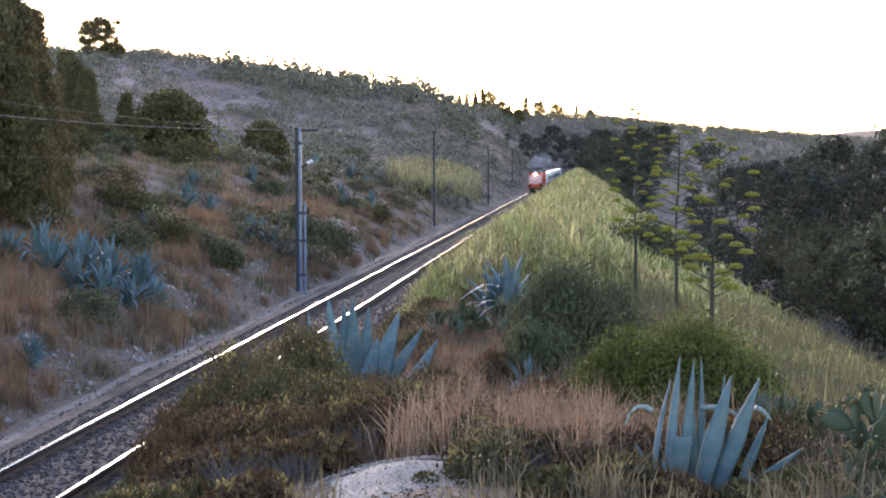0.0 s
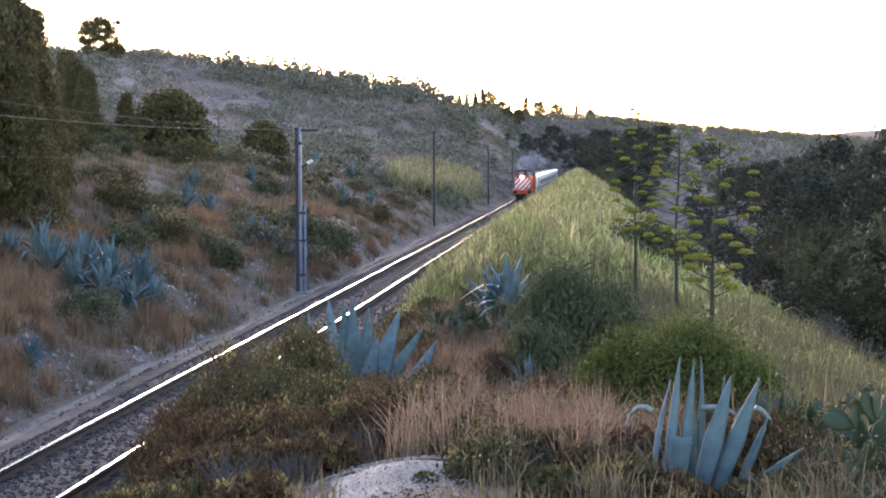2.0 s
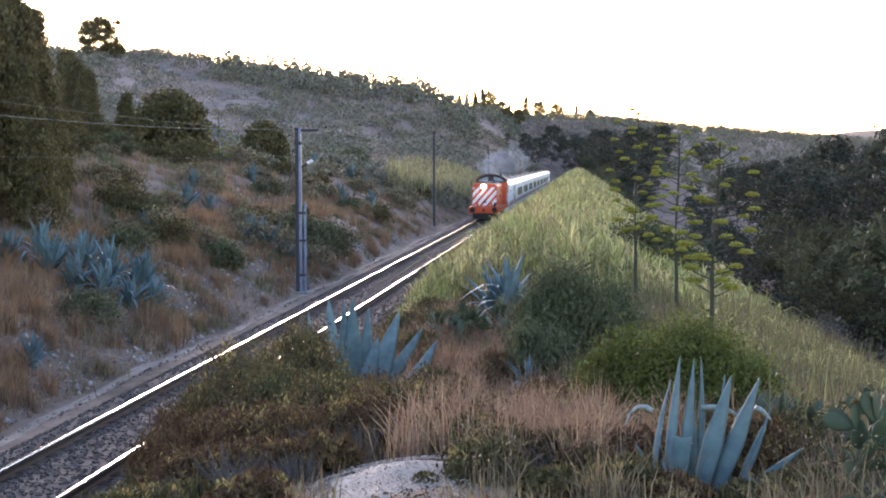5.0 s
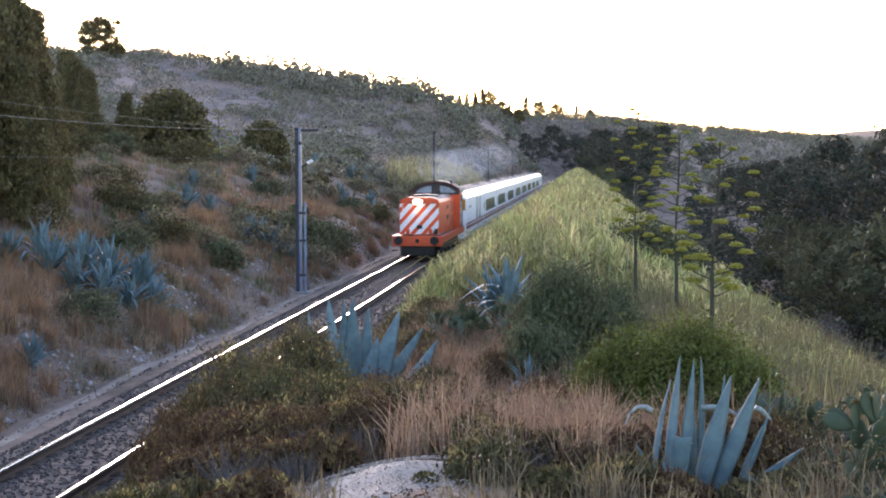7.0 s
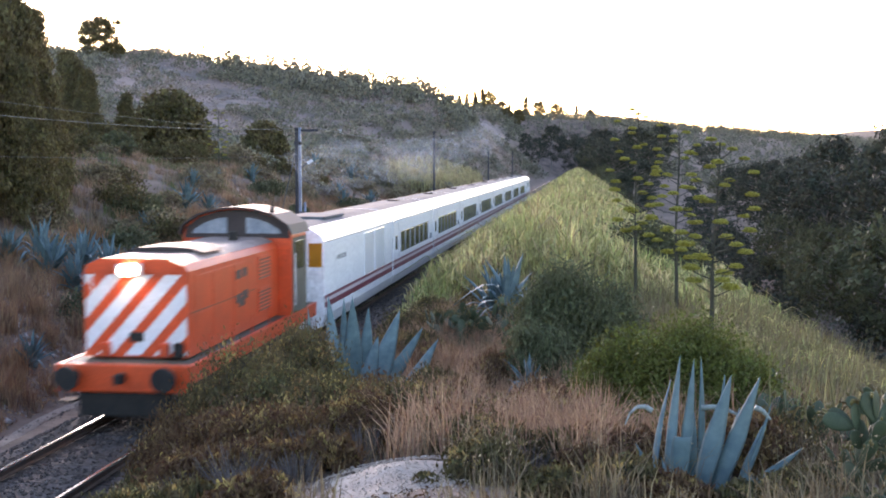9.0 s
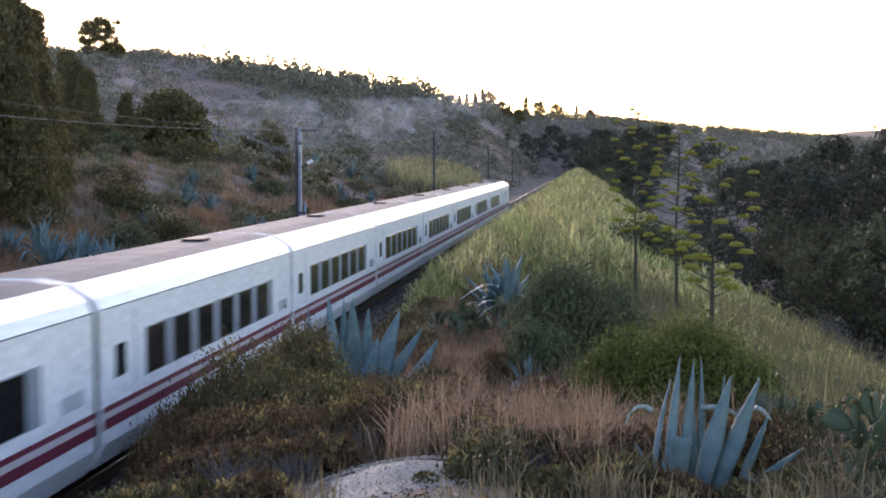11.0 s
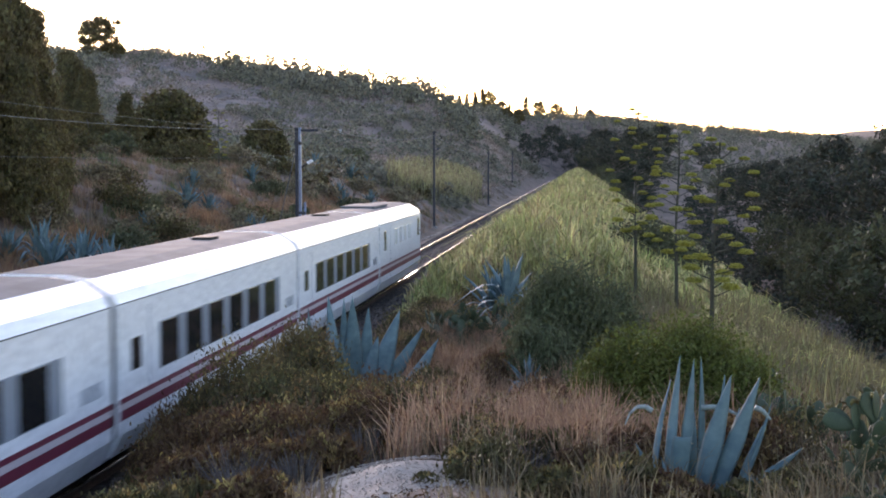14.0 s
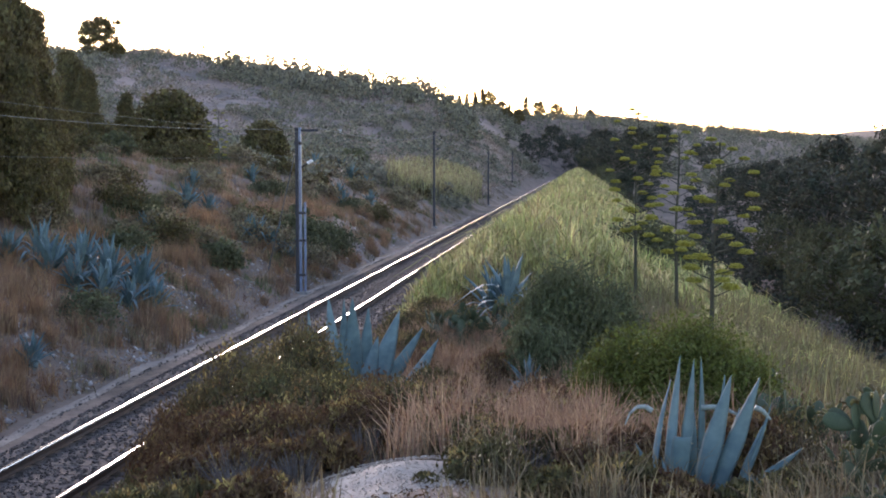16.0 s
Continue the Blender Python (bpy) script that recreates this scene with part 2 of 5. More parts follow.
def section(w=1.47, low=0.36):
    return [(-1.30, low), (-w, .75), (-w, 2.94), (-1.37, 3.12), (-.98, 3.36), (-.5, 3.43), (.5, 3.43), (.98, 3.36), (1.37, 3.12), (w, 2.94), (w, .75), (1.30, low)]


def coach(kind):
    """One short articulated coach; its front is at y = 0 and it reaches to y = length."""
    length = 11.41 if kind == "tail" else PITCH
    c = empty("coach")
    y0, y1 = 0.16, length - (0.05 if kind == "tail" else 0.16)
    sec = section()
    part("body", prism(sec, y0, y1), M_WHITE, c, "glossy white coach shell")
    part("roof_panel", prism([(-.98, 3.364), (-.5, 3.436), (.5, 3.436), (.98, 3.364), (.5, 3.40), (-.5, 3.40)], y0 + .05, y1 - .05), M_ROOF, c, "dirty grey roof panel")
    for s in (1, -1):
        xa, xb = sorted((s * 1.468, s * 1.476))
        part("eave_seam", box(xa, xb, y0, y1, 2.925, 2.945), M_ROOF, c)
        part("stripe", box(xa, xb, y0, y1, 1.26, 1.35), M_MAROON, c, "upper maroon stripe")
        part("stripe", box(xa, xb, y0, y1, 1.15, 1.26), M_PINK, c, "pale stripe between the maroon ones")
        part("stripe", box(xa, xb, y0, y1, .98, 1.15), M_MAROON, c, "lower maroon stripe")

        def pane(ya, yb, za, zb, mat=M_GLASS, name="window", label=""):
            f = part(name, box(*sorted((s * 1.466, s * 1.482)), ya, yb, za, zb, 0.006), mat, c, label)
            return f
        if kind == "plain":
            pane(.75, 1.2, 1.75, 2.3)
            part("window_band", box(*sorted((s * 1.466, s * 1.479)), 2.15, 11.0, 1.56, 2.42), M_PILLAR, c, "grey strip between the windows")
            for k in range(6):
                ya = 2.2 + 1.47 * k
                part("window", box(*sorted((s * 1.470, s * 1.487)), ya, ya + .95, 1.58, 2.40, 0.006), M_GLASS, c)
            for k in range(9):
                part("vent_slat", box(*sorted((s * 1.468, s * 1.476)), 11.7 + .09 * k, 11.74 + .09 * k, 1.55, 1.8), M_PILLAR, c)
            part("door_seam", box(*sorted((s * 1.468, s * 1.474)), 1.62, 1.64, .8, 2.8), M_PILLAR, c)
        elif kind == "head":
            for ya in (6.75, 9.0):
                part("side_door", box(*sorted((s * 1.466, s * 1.484)), ya, ya + 1.95, 1.36, 2.84, 0.02), material("bright_louvre", (0.85, 0.86, 0.88), 0.12, spec=0.8, second=(0.8, 0.81, 0.83)), c, "bright reflective louvre door")
            for k in range(7):
                part("lettering_bar", box(*sorted((s * 1.468, s * 1.474)), 2.0 + .22 * k, 2.14 + .22 * k, 2.28, 2.42), M_PILLAR, c, "small grey lettering shown as bars")
        else:
            pane(1.1, 1.55, 1.9, 2.65)
            for k in range(4):
                part("side_louvre", box(*sorted((s * 1.466, s * 1.482)), 3.6 + 1.25 * k, 4.4 + 1.25 * k, 1.98, 2.62, 0.02), material("bright_louvre", (0.85, 0.86, 0.88), 0.12, spec=0.8, second=(0.8, 0.81, 0.83)), c, "bright louvre panel")
            pane(10.35, 10.85, 1.95, 2.75)
            part("door_seam", box(*sorted((s * 1.468, s * 1.474)), 2.6, 2.62, .8, 2.8), M_PILLAR, c)
    if kind != "tail":
        part("gangway", prism([(x * .955, .3 + (z - .3) * .975) for x, z in section(low=.5)], length - .17, length + .17), M_RUBBER, c, "dark rubber gangway")
    part("underframe", box(-1.15, 1.15, y0 + 1.0, y1 - 1.0, .20, .40, .03), M_BLACK, c)
    for ya in ([0.0] if kind == "plain" else [0.9] if kind == "head" else [0.0, 9.9]):
        for s in (-.87, .87):
            w = bmesh.new()
            bmesh.ops.create_cone(w, cap_ends=True, segments=24, radius1=.44, radius2=.44, depth=.13, matrix=pose(s, ya, .44, 0, 90, 0))
            part("wheel", w, M_BLACK, c)
    if kind == "head":
        part("end_window", box(1.0, 1.40, y0 - .02, y0 + .02, 2.2, 2.9, .006), M_YELLOWEND, c, "amber end window")
        part("end_window", box(-1.40, -1.0, y0 - .02, y0 + .02, 2.2, 2.9, .006), M_YELLOWEND, c, "amber end window")
        part("end_door", box(-.45, .45, y0 - .03, y0 + .02, .7, 2.9, .01), M_RUBBER, c, "dark end door")
    if kind in ("head", "tail"):
        part("roof_unit", box(-.7, .7, length * .3, length * .3 + 3.2, 3.42, 3.52, .03), M_ROOF, c, "flat roof ventilation unit")
    else:
        part("roof_hatch", box(-.25, .25, 9.3, 9.9, 3.43, 3.50, .02), M_BLACK, c)
    return c


def clip_strip(c0, c1, slope, x0, x1, z0, z1):
    """The part of the band c0 < z - slope x < c1 that lies in the rectangle."""
    poly = [(x0, z0), (x1, z0), (x1, z1), (x0, z1)]
    for sign, c in ((1, c0), (-1, c1)):
        out = []
        for i, p in enumerate(poly):
            q = poly[(i + 1) % len(poly)]
            dp, dq = sign * (p[1] - slope * p[0] - c), sign * (q[1] - slope * q[0] - c)
            if dp >= 0:
                out.append(p)
            if dp * dq < 0:
                t = dp / (dp - dq)
                out.append((p[0] + t * (q[0] - p[0]), p[1] + t * (q[1] - p[1])))
        poly = out
        if len(poly) < 3:
            return None
    return poly


M_LAMP = material("headlight_glow", (1, .9, .7), .3, emit=(1.0, 0.80, 0.52), strength=22.0)
M_CABGREY = material("olive_grey_cab_side", (0.115, 0.11, 0.085), 0.6, second=(0.08, 0.075, 0.06), scale=3)
# Base colour of the cab glass carries the pale sky mirrored and seen through.
M_CABGLASS = material("sky_pale_cab_glass", (0.30, 0.33, 0.37), 0.08, second=(0.20, 0.23, 0.27), spec=0.7)
M_HOODTOP = material("mottled_bonnet_top", (0.36, 0.25, 0.20), 0.5, second=(0.20, 0.13, 0.11), scale=2.2, fine=12)
M_DARKTRIM = material("dark_brown_cab_roof", (0.055, 0.04, 0.038), 0.6, second=(0.04, 0.03, 0.03))
WHEELS = []


def locomotive():
    """Orange diesel with a long bonnet leading; the buffer faces are at y = 0."""
    c = empty("diesel_locomotive")
    hw = 1.1
    hood = [(-hw, 1.30), (-hw, 3.06), (-1.02, 3.20), (-.7, 3.33), (.7, 3.33), (1.02, 3.20), (hw, 3.06), (hw, 1.30)]
    bm = prism(hood, 1.30, 8.75)
    part("long_bonnet", bm, M_ORANGE, c, "orange long bonnet")
    top = [(-1.0, 3.215), (-.7, 3.338), (.7, 3.338), (1.0, 3.215), (.7, 3.30), (-.7, 3.30)]
    part("bonnet_top", prism(top, 1.5, 8.7), M_HOODTOP, c, "mottled pale brown bonnet top")
    # raised curved air intake on the bonnet
    part("roof_intake", prism([(-.9, 3.33), (-.6, 3.43), (0, 3.46), (.6, 3.43), (.9, 3.33)], 3.0, 4.6), M_DARKTRIM, c, "low dark roof intake")
    part("exhaust_pipe", rod((.35, 7.2, 3.3), (.35, 7.2, 3.55), .13, .12, 12), M_BLACK, c)
    brow = part("nose_brow", prism([(-1.02, 3.05), (-1.02, 3.20), (-.7, 3.34), (.7, 3.34), (1.02, 3.20), (1.02, 3.05)], 1.22, 1.31), M_ORANGE, c, "orange curved brow above the nose")
    lampbox = part("headlight", box(-.36, .20, 1.10, 1.24, 2.98, 3.24, .06), M_STRIPE, c, "twin headlight housing")
    for x in (-.16, 0.0):
        b = bmesh.new()
        bmesh.ops.create_uvsphere(b, u_segments=16, v_segments=10, radius=.125, matrix=pose(x, 1.10, 3.11) @ Matrix.Diagonal((1, .45, 1, 1)))
        part("lens", b, M_LAMP, lampbox, "glowing headlight lens", True)
    # white diagonal stripes on the nose
    for i in range(-6, 8):
        c0 = 1.18 + .68 * i - .62
        poly = clip_strip(c0, c0 + .38, 1.12, -1.07, 1.07, 1.34, 3.0)
        if poly:
            part("nose_stripe", prism([(x, z) for x, z in poly], 1.292, 1.301), M_STRIPE, c, "white diagonal warning stripe")
    part("nose_handrail", rod((-.9, 1.22, 2.3), (-.9, 1.22, 2.9), .015), M_STRIPE, c)
    part("coupling_hatch", box(-.14, .16, 1.25, 1.30, 1.62, 1.82, .02), M_BLACK, c)
    for x in (-.62, .62, .92):
        part("lamp_bracket", box(x - .09, x + .09, 1.12, 1.29, 1.32, 1.62, .03), M_BLACK if x == .92 else M_ORANGE, c)
    # side panels, louvres and dark lettering shown as bars
    for s in (1, -1):
        for ya, yb, za, zb in [(1.7, 2.9, 1.5, 2.15), (1.7, 2.9, 2.25, 2.95), (3.0, 4.5, 1.5, 2.95), (4.6, 5.9, 1.5, 2.95)]:
            part("side_panel", box(*sorted((s * hw, s * (hw + .012))), ya, yb, za, zb, .006), M_ORANGE, c)
        for za in (1.55, 2.35):
            g = part("grille", box(*sorted((s * hw, s * (hw + .02))), 6.7, 7.9, za, za + .62, .01), M_ORANGE, c, "louvred side grille")
            for q in range(6):
                part("slat", box(*sorted((s * (hw + .018), s * (hw + .03))), 6.78, 7.82, za + .06 + q * .09, za + .09 + q * .09), M_CABGREY, g)
        for y, z, w in [(4.75, 2.58, .42), (5.28, 2.60, .42), (4.75, 2.02, .42), (5.28, 2.06, .46), (5.0, 1.92, .5)]:
            part("lettering_bar", box(*sorted((s * (hw + .010), s * (hw + .016))), y, y + w, z, z + .21), M_DARKTRIM, c, "dark lettering shown as a bar")
        part("bonnet_seam", box(*sorted((s * hw, s * (hw + .016))), 1.5, 6.4, 2.19, 2.205), M_CABGREY, c)
        part("sole_bar", box(*sorted((s * 1.28, s * 1.40)), .55, 12.0, .88, 1.24, .02), M_ORANGE, c, "orange sole bar")
        part("sole_edge", box(*sorted((s * 1.30, s * 1.415)), .55, 12.0, 1.235, 1.262), M_ORANGE, c, "worn orange walkway edge")
        part("step", box(*sorted((s * 1.1, s * 1.42)), .62, 1.0, .45, .50), M_BLACK, c)
        part("bogie_frame", box(*sorted((s * .98, s * 1.1)), 1.6, 5.0, .38, .75, .05), M_BLACK, c)
        part("bogie_frame", box(*sorted((s * .98, s * 1.1)), 7.8, 11.2, .38, .75, .05), M_BLACK, c)
        part("buffer", rod((s * .98, 0, 1.05), (s * .98, .10, 1.05), .24, .24, 20), M_BLACK, c, "round black buffer")
        part("buffer_shank", rod((s * .98, .08, 1.05), (s * .98, .62, 1.05), .11, .13, 14), M_BLACK, c)
    part("walkway", box(-1.38, 1.38, .50, 12.05, 1.18, 1.25), M_CABGREY, c, "grey walkway plate")
    part("buffer_beam", box(-1.38, 1.38, .45, .62, .72, 1.28, .03), M_ORANGE, c, "orange buffer beam")
    part("snow_plough", box(-.95, .95, .56, .74, .20, .72, .05), M_BLACK, c)
    part("coupling_hook", box(-.08, .08, .15, .5, .92, 1.12, .03), M_BLACK, c)
    part("fuel_tank", box(-1.1, 1.1, 5.2, 7.6, .35, .95, .08), M_BLACK, c)
    # cab
    cw = 1.46
    arch = [(-cw, 1.26), (-cw, 3.35), (-1.38, 3.62), (-1.0, 3.88), (-.5, 4.02), (0, 4.07), (.5, 4.02), (1.0, 3.88), (1.38, 3.62), (cw, 3.35), (cw, 1.26)]
    cab = part("cab", prism(arch, 8.75, 10.45), M_ORANGE, c, "orange cab with an arched roof")
    roof = [(-1.54, 3.40), (-1.42, 3.66), (-1.02, 3.93), (-.5, 4.08), (0, 4.13), (.5, 4.08), (1.02, 3.93), (1.42, 3.66), (1.54, 3.40), (1.5, 3.40), (1.38, 3.64), (1.0, 3.89), (.5, 4.03), (0, 4.075), (-.5, 4.03), (-1.0, 3.89), (-1.38, 3.64), (-1.5, 3.40)]
    part("cab_roof", prism(roof, 8.55, 10.6), M_DARKTRIM, c, "sooty dark arched cab roof")
    part("roof_rim", prism([(x * 1.003, z + .004) for x, z in roof], 8.50, 8.60), M_DARKTRIM, c)
    face = [(-1.42, 3.30), (-1.36, 3.60), (-.98, 3.86), (-.5, 4.0), (0, 4.045), (.5, 4.0), (.98, 3.86), (1.36, 3.60), (1.42, 3.30)]
    part("cab_front", prism(face, 8.725, 8.752), M_DARKTRIM, cab, "dark window surround")
    for s in (1, -1):
        gl = [(s * .26, 3.42), (s * .26, 3.84), (s * .5, 3.82), (s * .86, 3.70), (s * 1.14, 3.53), (s * 1.20, 3.42)]
        part("window", prism(gl if s > 0 else gl[::-1], 8.712, 8.728), M_CABGLASS, cab, "large cab windscreen")
        part("side_panel", box(*sorted((s * cw, s * (cw + .012))), 8.86, 10.42, 1.3, 3.3), M_CABGREY, cab, "olive grey panel on the cab side")
        part("side_window", box(*sorted((s * (cw + .008), s * (cw + .022))), 9.1, 10.1, 2.45, 3.2, .01), M_GLASS, cab)
        part("handrail", rod((s * 1.52, 8.9, 1.5), (s * 1.52, 8.9, 2.9), .018), M_STRIPE, c)
    for y in (2.0, 3.6, 5.2, 6.8, 8.4):
        for s in (1, -1):
            part("stanchion", rod((s * 1.36, y, 1.25), (s * 1.36, y, 1.72), .016, .016, 6), M_ORANGE, c)
    part("horn", rod((.9, 8.9, 3.97), (.9, 9.0, 4.12), .06, .06, 10), M_BLACK, c)
    part("short_bonnet", prism([(-.95, 1.26), (-.95, 2.7), (-.7, 2.85), (.7, 2.85), (.95, 2.7), (.95, 1.26)], 10.45, 11.75), M_CABGREY, c, "grey short bonnet behind the cab")
    for y in (2.1, 4.5, 8.3, 10.7):
        ax = rod((-.8, 0, 0), (.8, 0, 0), .09, .09, 10)
        for s in (-.87, .87):
            bmesh.ops.create_cone(ax, cap_ends=True, segments=24, radius1=.5, radius2=.5, depth=.13, matrix=pose(s, 0, 0, 0, 90, 0))
            for q in range(3):
                rod((s * 1.08, .1 * math.sin(q * 2.1), .1 * math.cos(q * 2.1)), (s * 1.08, .36 * math.sin(q * 2.1), .36 * math.cos(q * 2.1)), .03, .03, 5, ax)
        w = part("wheelset", ax, M_BLACK, c, "black wheels on an axle")
        w.matrix_basis = pose(0, y, .5)
        WHEELS.append((w, y))
    return c


TRAIN = []
loco = tagged(locomotive(), "orange diesel locomotive with white diagonal nose stripes", "locomotive")
TRAIN.append((loco, -12.62))
plain = None
for k in range(10):
    if k == 0:
        car, lab = coach("head"), "white generator coach with maroon stripes behind the locomotive"
    elif k == 9:
        car, lab = coach("tail"), "white tail coach with maroon stripes and louvre panels"
    elif plain is None:
        car = plain = coach("plain")
        lab = "white passenger coach with maroon stripes and dark windows"
    else:
        car = copy_thing(plain, pose(0, 0, 0))
        lab = ""
    tagged(car, lab or "white passenger coach with maroon stripes and dark windows", "railway coach", "coaches of the train")
    TRAIN.append((car, k * PITCH))


# ---- vegetation helpers ----
RNG = np.random.default_rng(7)


def leaf_quads(c, size, stretch=1.6, up=0.0):
    """Rhombic leaves at the centres c with random turns; up > 0 makes them stand."""
    n = len(c)
    a = RNG.normal(size=(n, 3))
    a[:, 2] += up * np.sign(RNG.random(n) + 0.2) * 1.5
    a /= np.linalg.norm(a, axis=1)[:, None]
    b = np.cross(a, RNG.normal(size=(n, 3)))
    b /= np.linalg.norm(b, axis=1)[:, None]
    s = np.asarray(size)
    s = (s * (0.6 + 0.8 * RNG.random(n)))[:, None]
    v = np.stack([c - a * s * stretch * .5, c + b * s * .5, c + a * s * stretch * .5, c - b * s * .5], 1).reshape(-1, 3)
    f = np.arange(4 * n).reshape(-1, 4)
    return v, f


def join(pieces):
    vs, fs, k = [], [], 0
    for v, f in pieces:
        vs.append(v)
        fs.append(f + k)
        k += len(v)
    return np.concatenate(vs), np.concatenate(fs)


def blade_arrays(base, h, w, lean, bend=0.5):
    """Bent grass blades: three stations and a tip, as quads and a tip triangle folded into quads."""
    n = len(base)
    h = np.broadcast_to(h, n)[:, None]
    w = np.broadcast_to(w, n)[:, None]
    ang = RNG.random(n) * 2 * np.pi
    d = np.stack([np.cos(ang), np.sin(ang), np.zeros(n)], 1)
    t = RNG.random(n) * 2 * np.pi
    side = np.stack([np.cos(t), np.sin(t), np.zeros(n)], 1)
    lean = np.abs(RNG.normal(size=n) * lean)[:, None]
    up = np.array([0, 0, 1.0])
    p0 = base
    p1 = base + up * h * .55 + d * h * lean * .35
    p2 = base + up * h * (1 - bend * lean * .4) + d * h * lean
    v = np.stack([p0 - side * w * .5, p0 + side * w * .5, p1 + side * w * .45, p1 - side * w * .45, p2 + side * w * .08, p2 - side * w * .08], 1).reshape(-1, 3)
    k = 6 * np.arange(n)[:, None]
    f = np.concatenate([k + [[0, 1, 2, 3]], k + [[3, 2, 4, 5]]])
    return v, f


def scatter(n, x0, x1, y0, y1, keep=None, near=True):
    """Random ground points, thinner with distance along y when near is set."""
    x = x0 + (x1 - x0) * RNG.random(n)
    u = RNG.random(n)
    y = y0 * (y1 / y0) ** u if near else y0 + (y1 - y0) * u
    if keep is not None:
        k = keep(x, y)
        x, y = x[k], y[k]
    return np.stack([x, y, ground_height(x, y)], 1)


def tufts(points, per, radius, h, w, lean):
    n = len(points)
    c = np.repeat(points, per, axis=0)
    off = RNG.normal(size=(len(c), 2)) * radius
    c = c.copy()
    c[:, :2] += off
    c[:, 2] = ground_height(c[:, 0], c[:, 1]) - 0.03
    scale = np.repeat(0.55 + 0.7 * RNG.random(n), per)
    return blade_arrays(c, h * scale * (0.6 + 0.6 * RNG.random(len(c))), w, lean)


M_DRY = material("dry_grass", (0.40, 0.255, 0.165), 0.9, second=(0.22, 0.125, 0.08), scale=0.8, spread=0.35, translucent=0.25)
M_STRAW = material("straw_grass", (0.23, 0.18, 0.11), 0.9, second=(0.14, 0.105, 0.062), scale=0.8, spread=0.35, translucent=0.25)
M_GRASSGREEN = material("green_grass", (0.13, 0.145, 0.06), 0.85, second=(0.10, 0.11, 0.045), scale=0.7, spread=0.3, translucent=0.25)
M_REED = material("reed_leaves", (0.42, 0.385, 0.15), 0.75, second=(0.50, 0.385, 0.21), scale=0.3, spread=0.5, translucent=0.35)
M_REEDGREEN = material("reed_leaves_green", (0.235, 0.275, 0.09), 0.75, second=(0.31, 0.28, 0.12), scale=0.3, spread=0.5, translucent=0.35)
M_OLIVE = material("olive_shrub_leaves", (0.082, 0.078, 0.030), 0.85, second=(0.112, 0.075, 0.034), scale=1.2, spread=0.4, translucent=0.2)
M_BROWN = material("brown_shrub_leaves", (0.105, 0.056, 0.030), 0.9, second=(0.135, 0.078, 0.034), scale=1.2, spread=0.4, translucent=0.15)
M_GREYSH = material("grey_dead_twigs", (0.135, 0.112, 0.10), 0.9, second=(0.085, 0.07, 0.064), spread=0.3)
M_SLOPESHRUB = material("slope_shrub_leaves", (0.17, 0.15, 0.085), 0.85, second=(0.20, 0.145, 0.095), scale=1.0, spread=0.4, translucent=0.2)
M_GREENSPRIG = material("fresh_green_leaves", (0.10, 0.17, 0.035), 0.7, second=(0.13, 0.2, 0.04), spread=0.3, translucent=0.25)
M_TIPS = material("yellowish_shrub_tips", (0.27, 0.215, 0.075), 0.85, second=(0.28, 0.155, 0.07), scale=1.5, spread=0.4, translucent=0.25)
M_BUSH = material("green_bush_leaves", (0.085, 0.102, 0.02), 0.75, second=(0.125, 0.125, 0.026), scale=1.0, spread=0.35, translucent=0.2)
M_MASTIC = material("dark_bush_leaves", (0.072, 0.082, 0.04), 0.8, second=(0.10, 0.098, 0.05), scale=0.8, spread=0.35, translucent=0.15)
M_PINE = material("conifer_leaves", (0.088, 0.082, 0.034), 0.8, second=(0.135, 0.10, 0.042), scale=0.5, spread=0.4, translucent=0.15)
M_EUCA = material("eucalyptus_leaves", (0.034, 0.044, 0.028), 0.75, second=(0.054, 0.05, 0.034), scale=0.25, spread=0.4, translucent=0.2)
M_FEATHER = material("feathery_bush_leaves", (0.082, 0.096, 0.046), 0.8, second=(0.112, 0.115, 0.058), scale=0.8, spread=0.4, translucent=0.2)
# Both hill leaf colours are lightened to stand for distance haze.
M_HAZESCRUB = material("hazed_scrub_leaves", (0.26, 0.205, 0.165), 0.9, second=(0.32, 0.235, 0.185), scale=0.06, spread=0.4, translucent=0.1)
M_HAZEGREEN = material("hazed_hill_green_leaves", (0.145, 0.142, 0.10), 0.9, second=(0.185, 0.165, 0.12), scale=0.03, spread=0.4, translucent=0.1)
M_BARK = material("grey_bark", (0.20, 0.17, 0.145), 0.9, second=(0.12, 0.10, 0.085), scale=3, fine=30, bump=0.02)
M_PALEBARK = material("pale_bark", (0.36, 0.32, 0.28), 0.85, second=(0.22, 0.19, 0.17), scale=2, fine=20, bump=0.01)
M_AGAVE = material("blue_agave_skin", (0.084, 0.145, 0.162), 0.62, second=(0.12, 0.182, 0.18), scale=2.5, fine=5, spread=0.22, object_random=True, spec=0.2)
M_AGAVEPALE = material("pale_agave_skin", (0.27, 0.32, 0.30), 0.6, second=(0.20, 0.25, 0.23), scale=4)
M_PAD = material("cactus_pad_skin", (0.036, 0.053, 0.026), 0.6, second=(0.052, 0.07, 0.033), scale=6, fine=60, spread=0.25, object_random=True, spec=0.4)
M_FRUIT = material("cactus_fruit_skin", (0.10, 0.085, 0.03), 0.6, second=(0.15, 0.10, 0.03), spread=0.3, object_random=True)
M_STALK = material("agave_stalk_skin", (0.055, 0.055, 0.036), 0.8, second=(0.038, 0.036, 0.025), scale=5, bump=0.01)
M_UMBEL = material("agave_flower_yellow", (0.36, 0.32, 0.05), 0.8, second=(0.19, 0.19, 0.036), scale=14, fine=60, translucent=0.2)


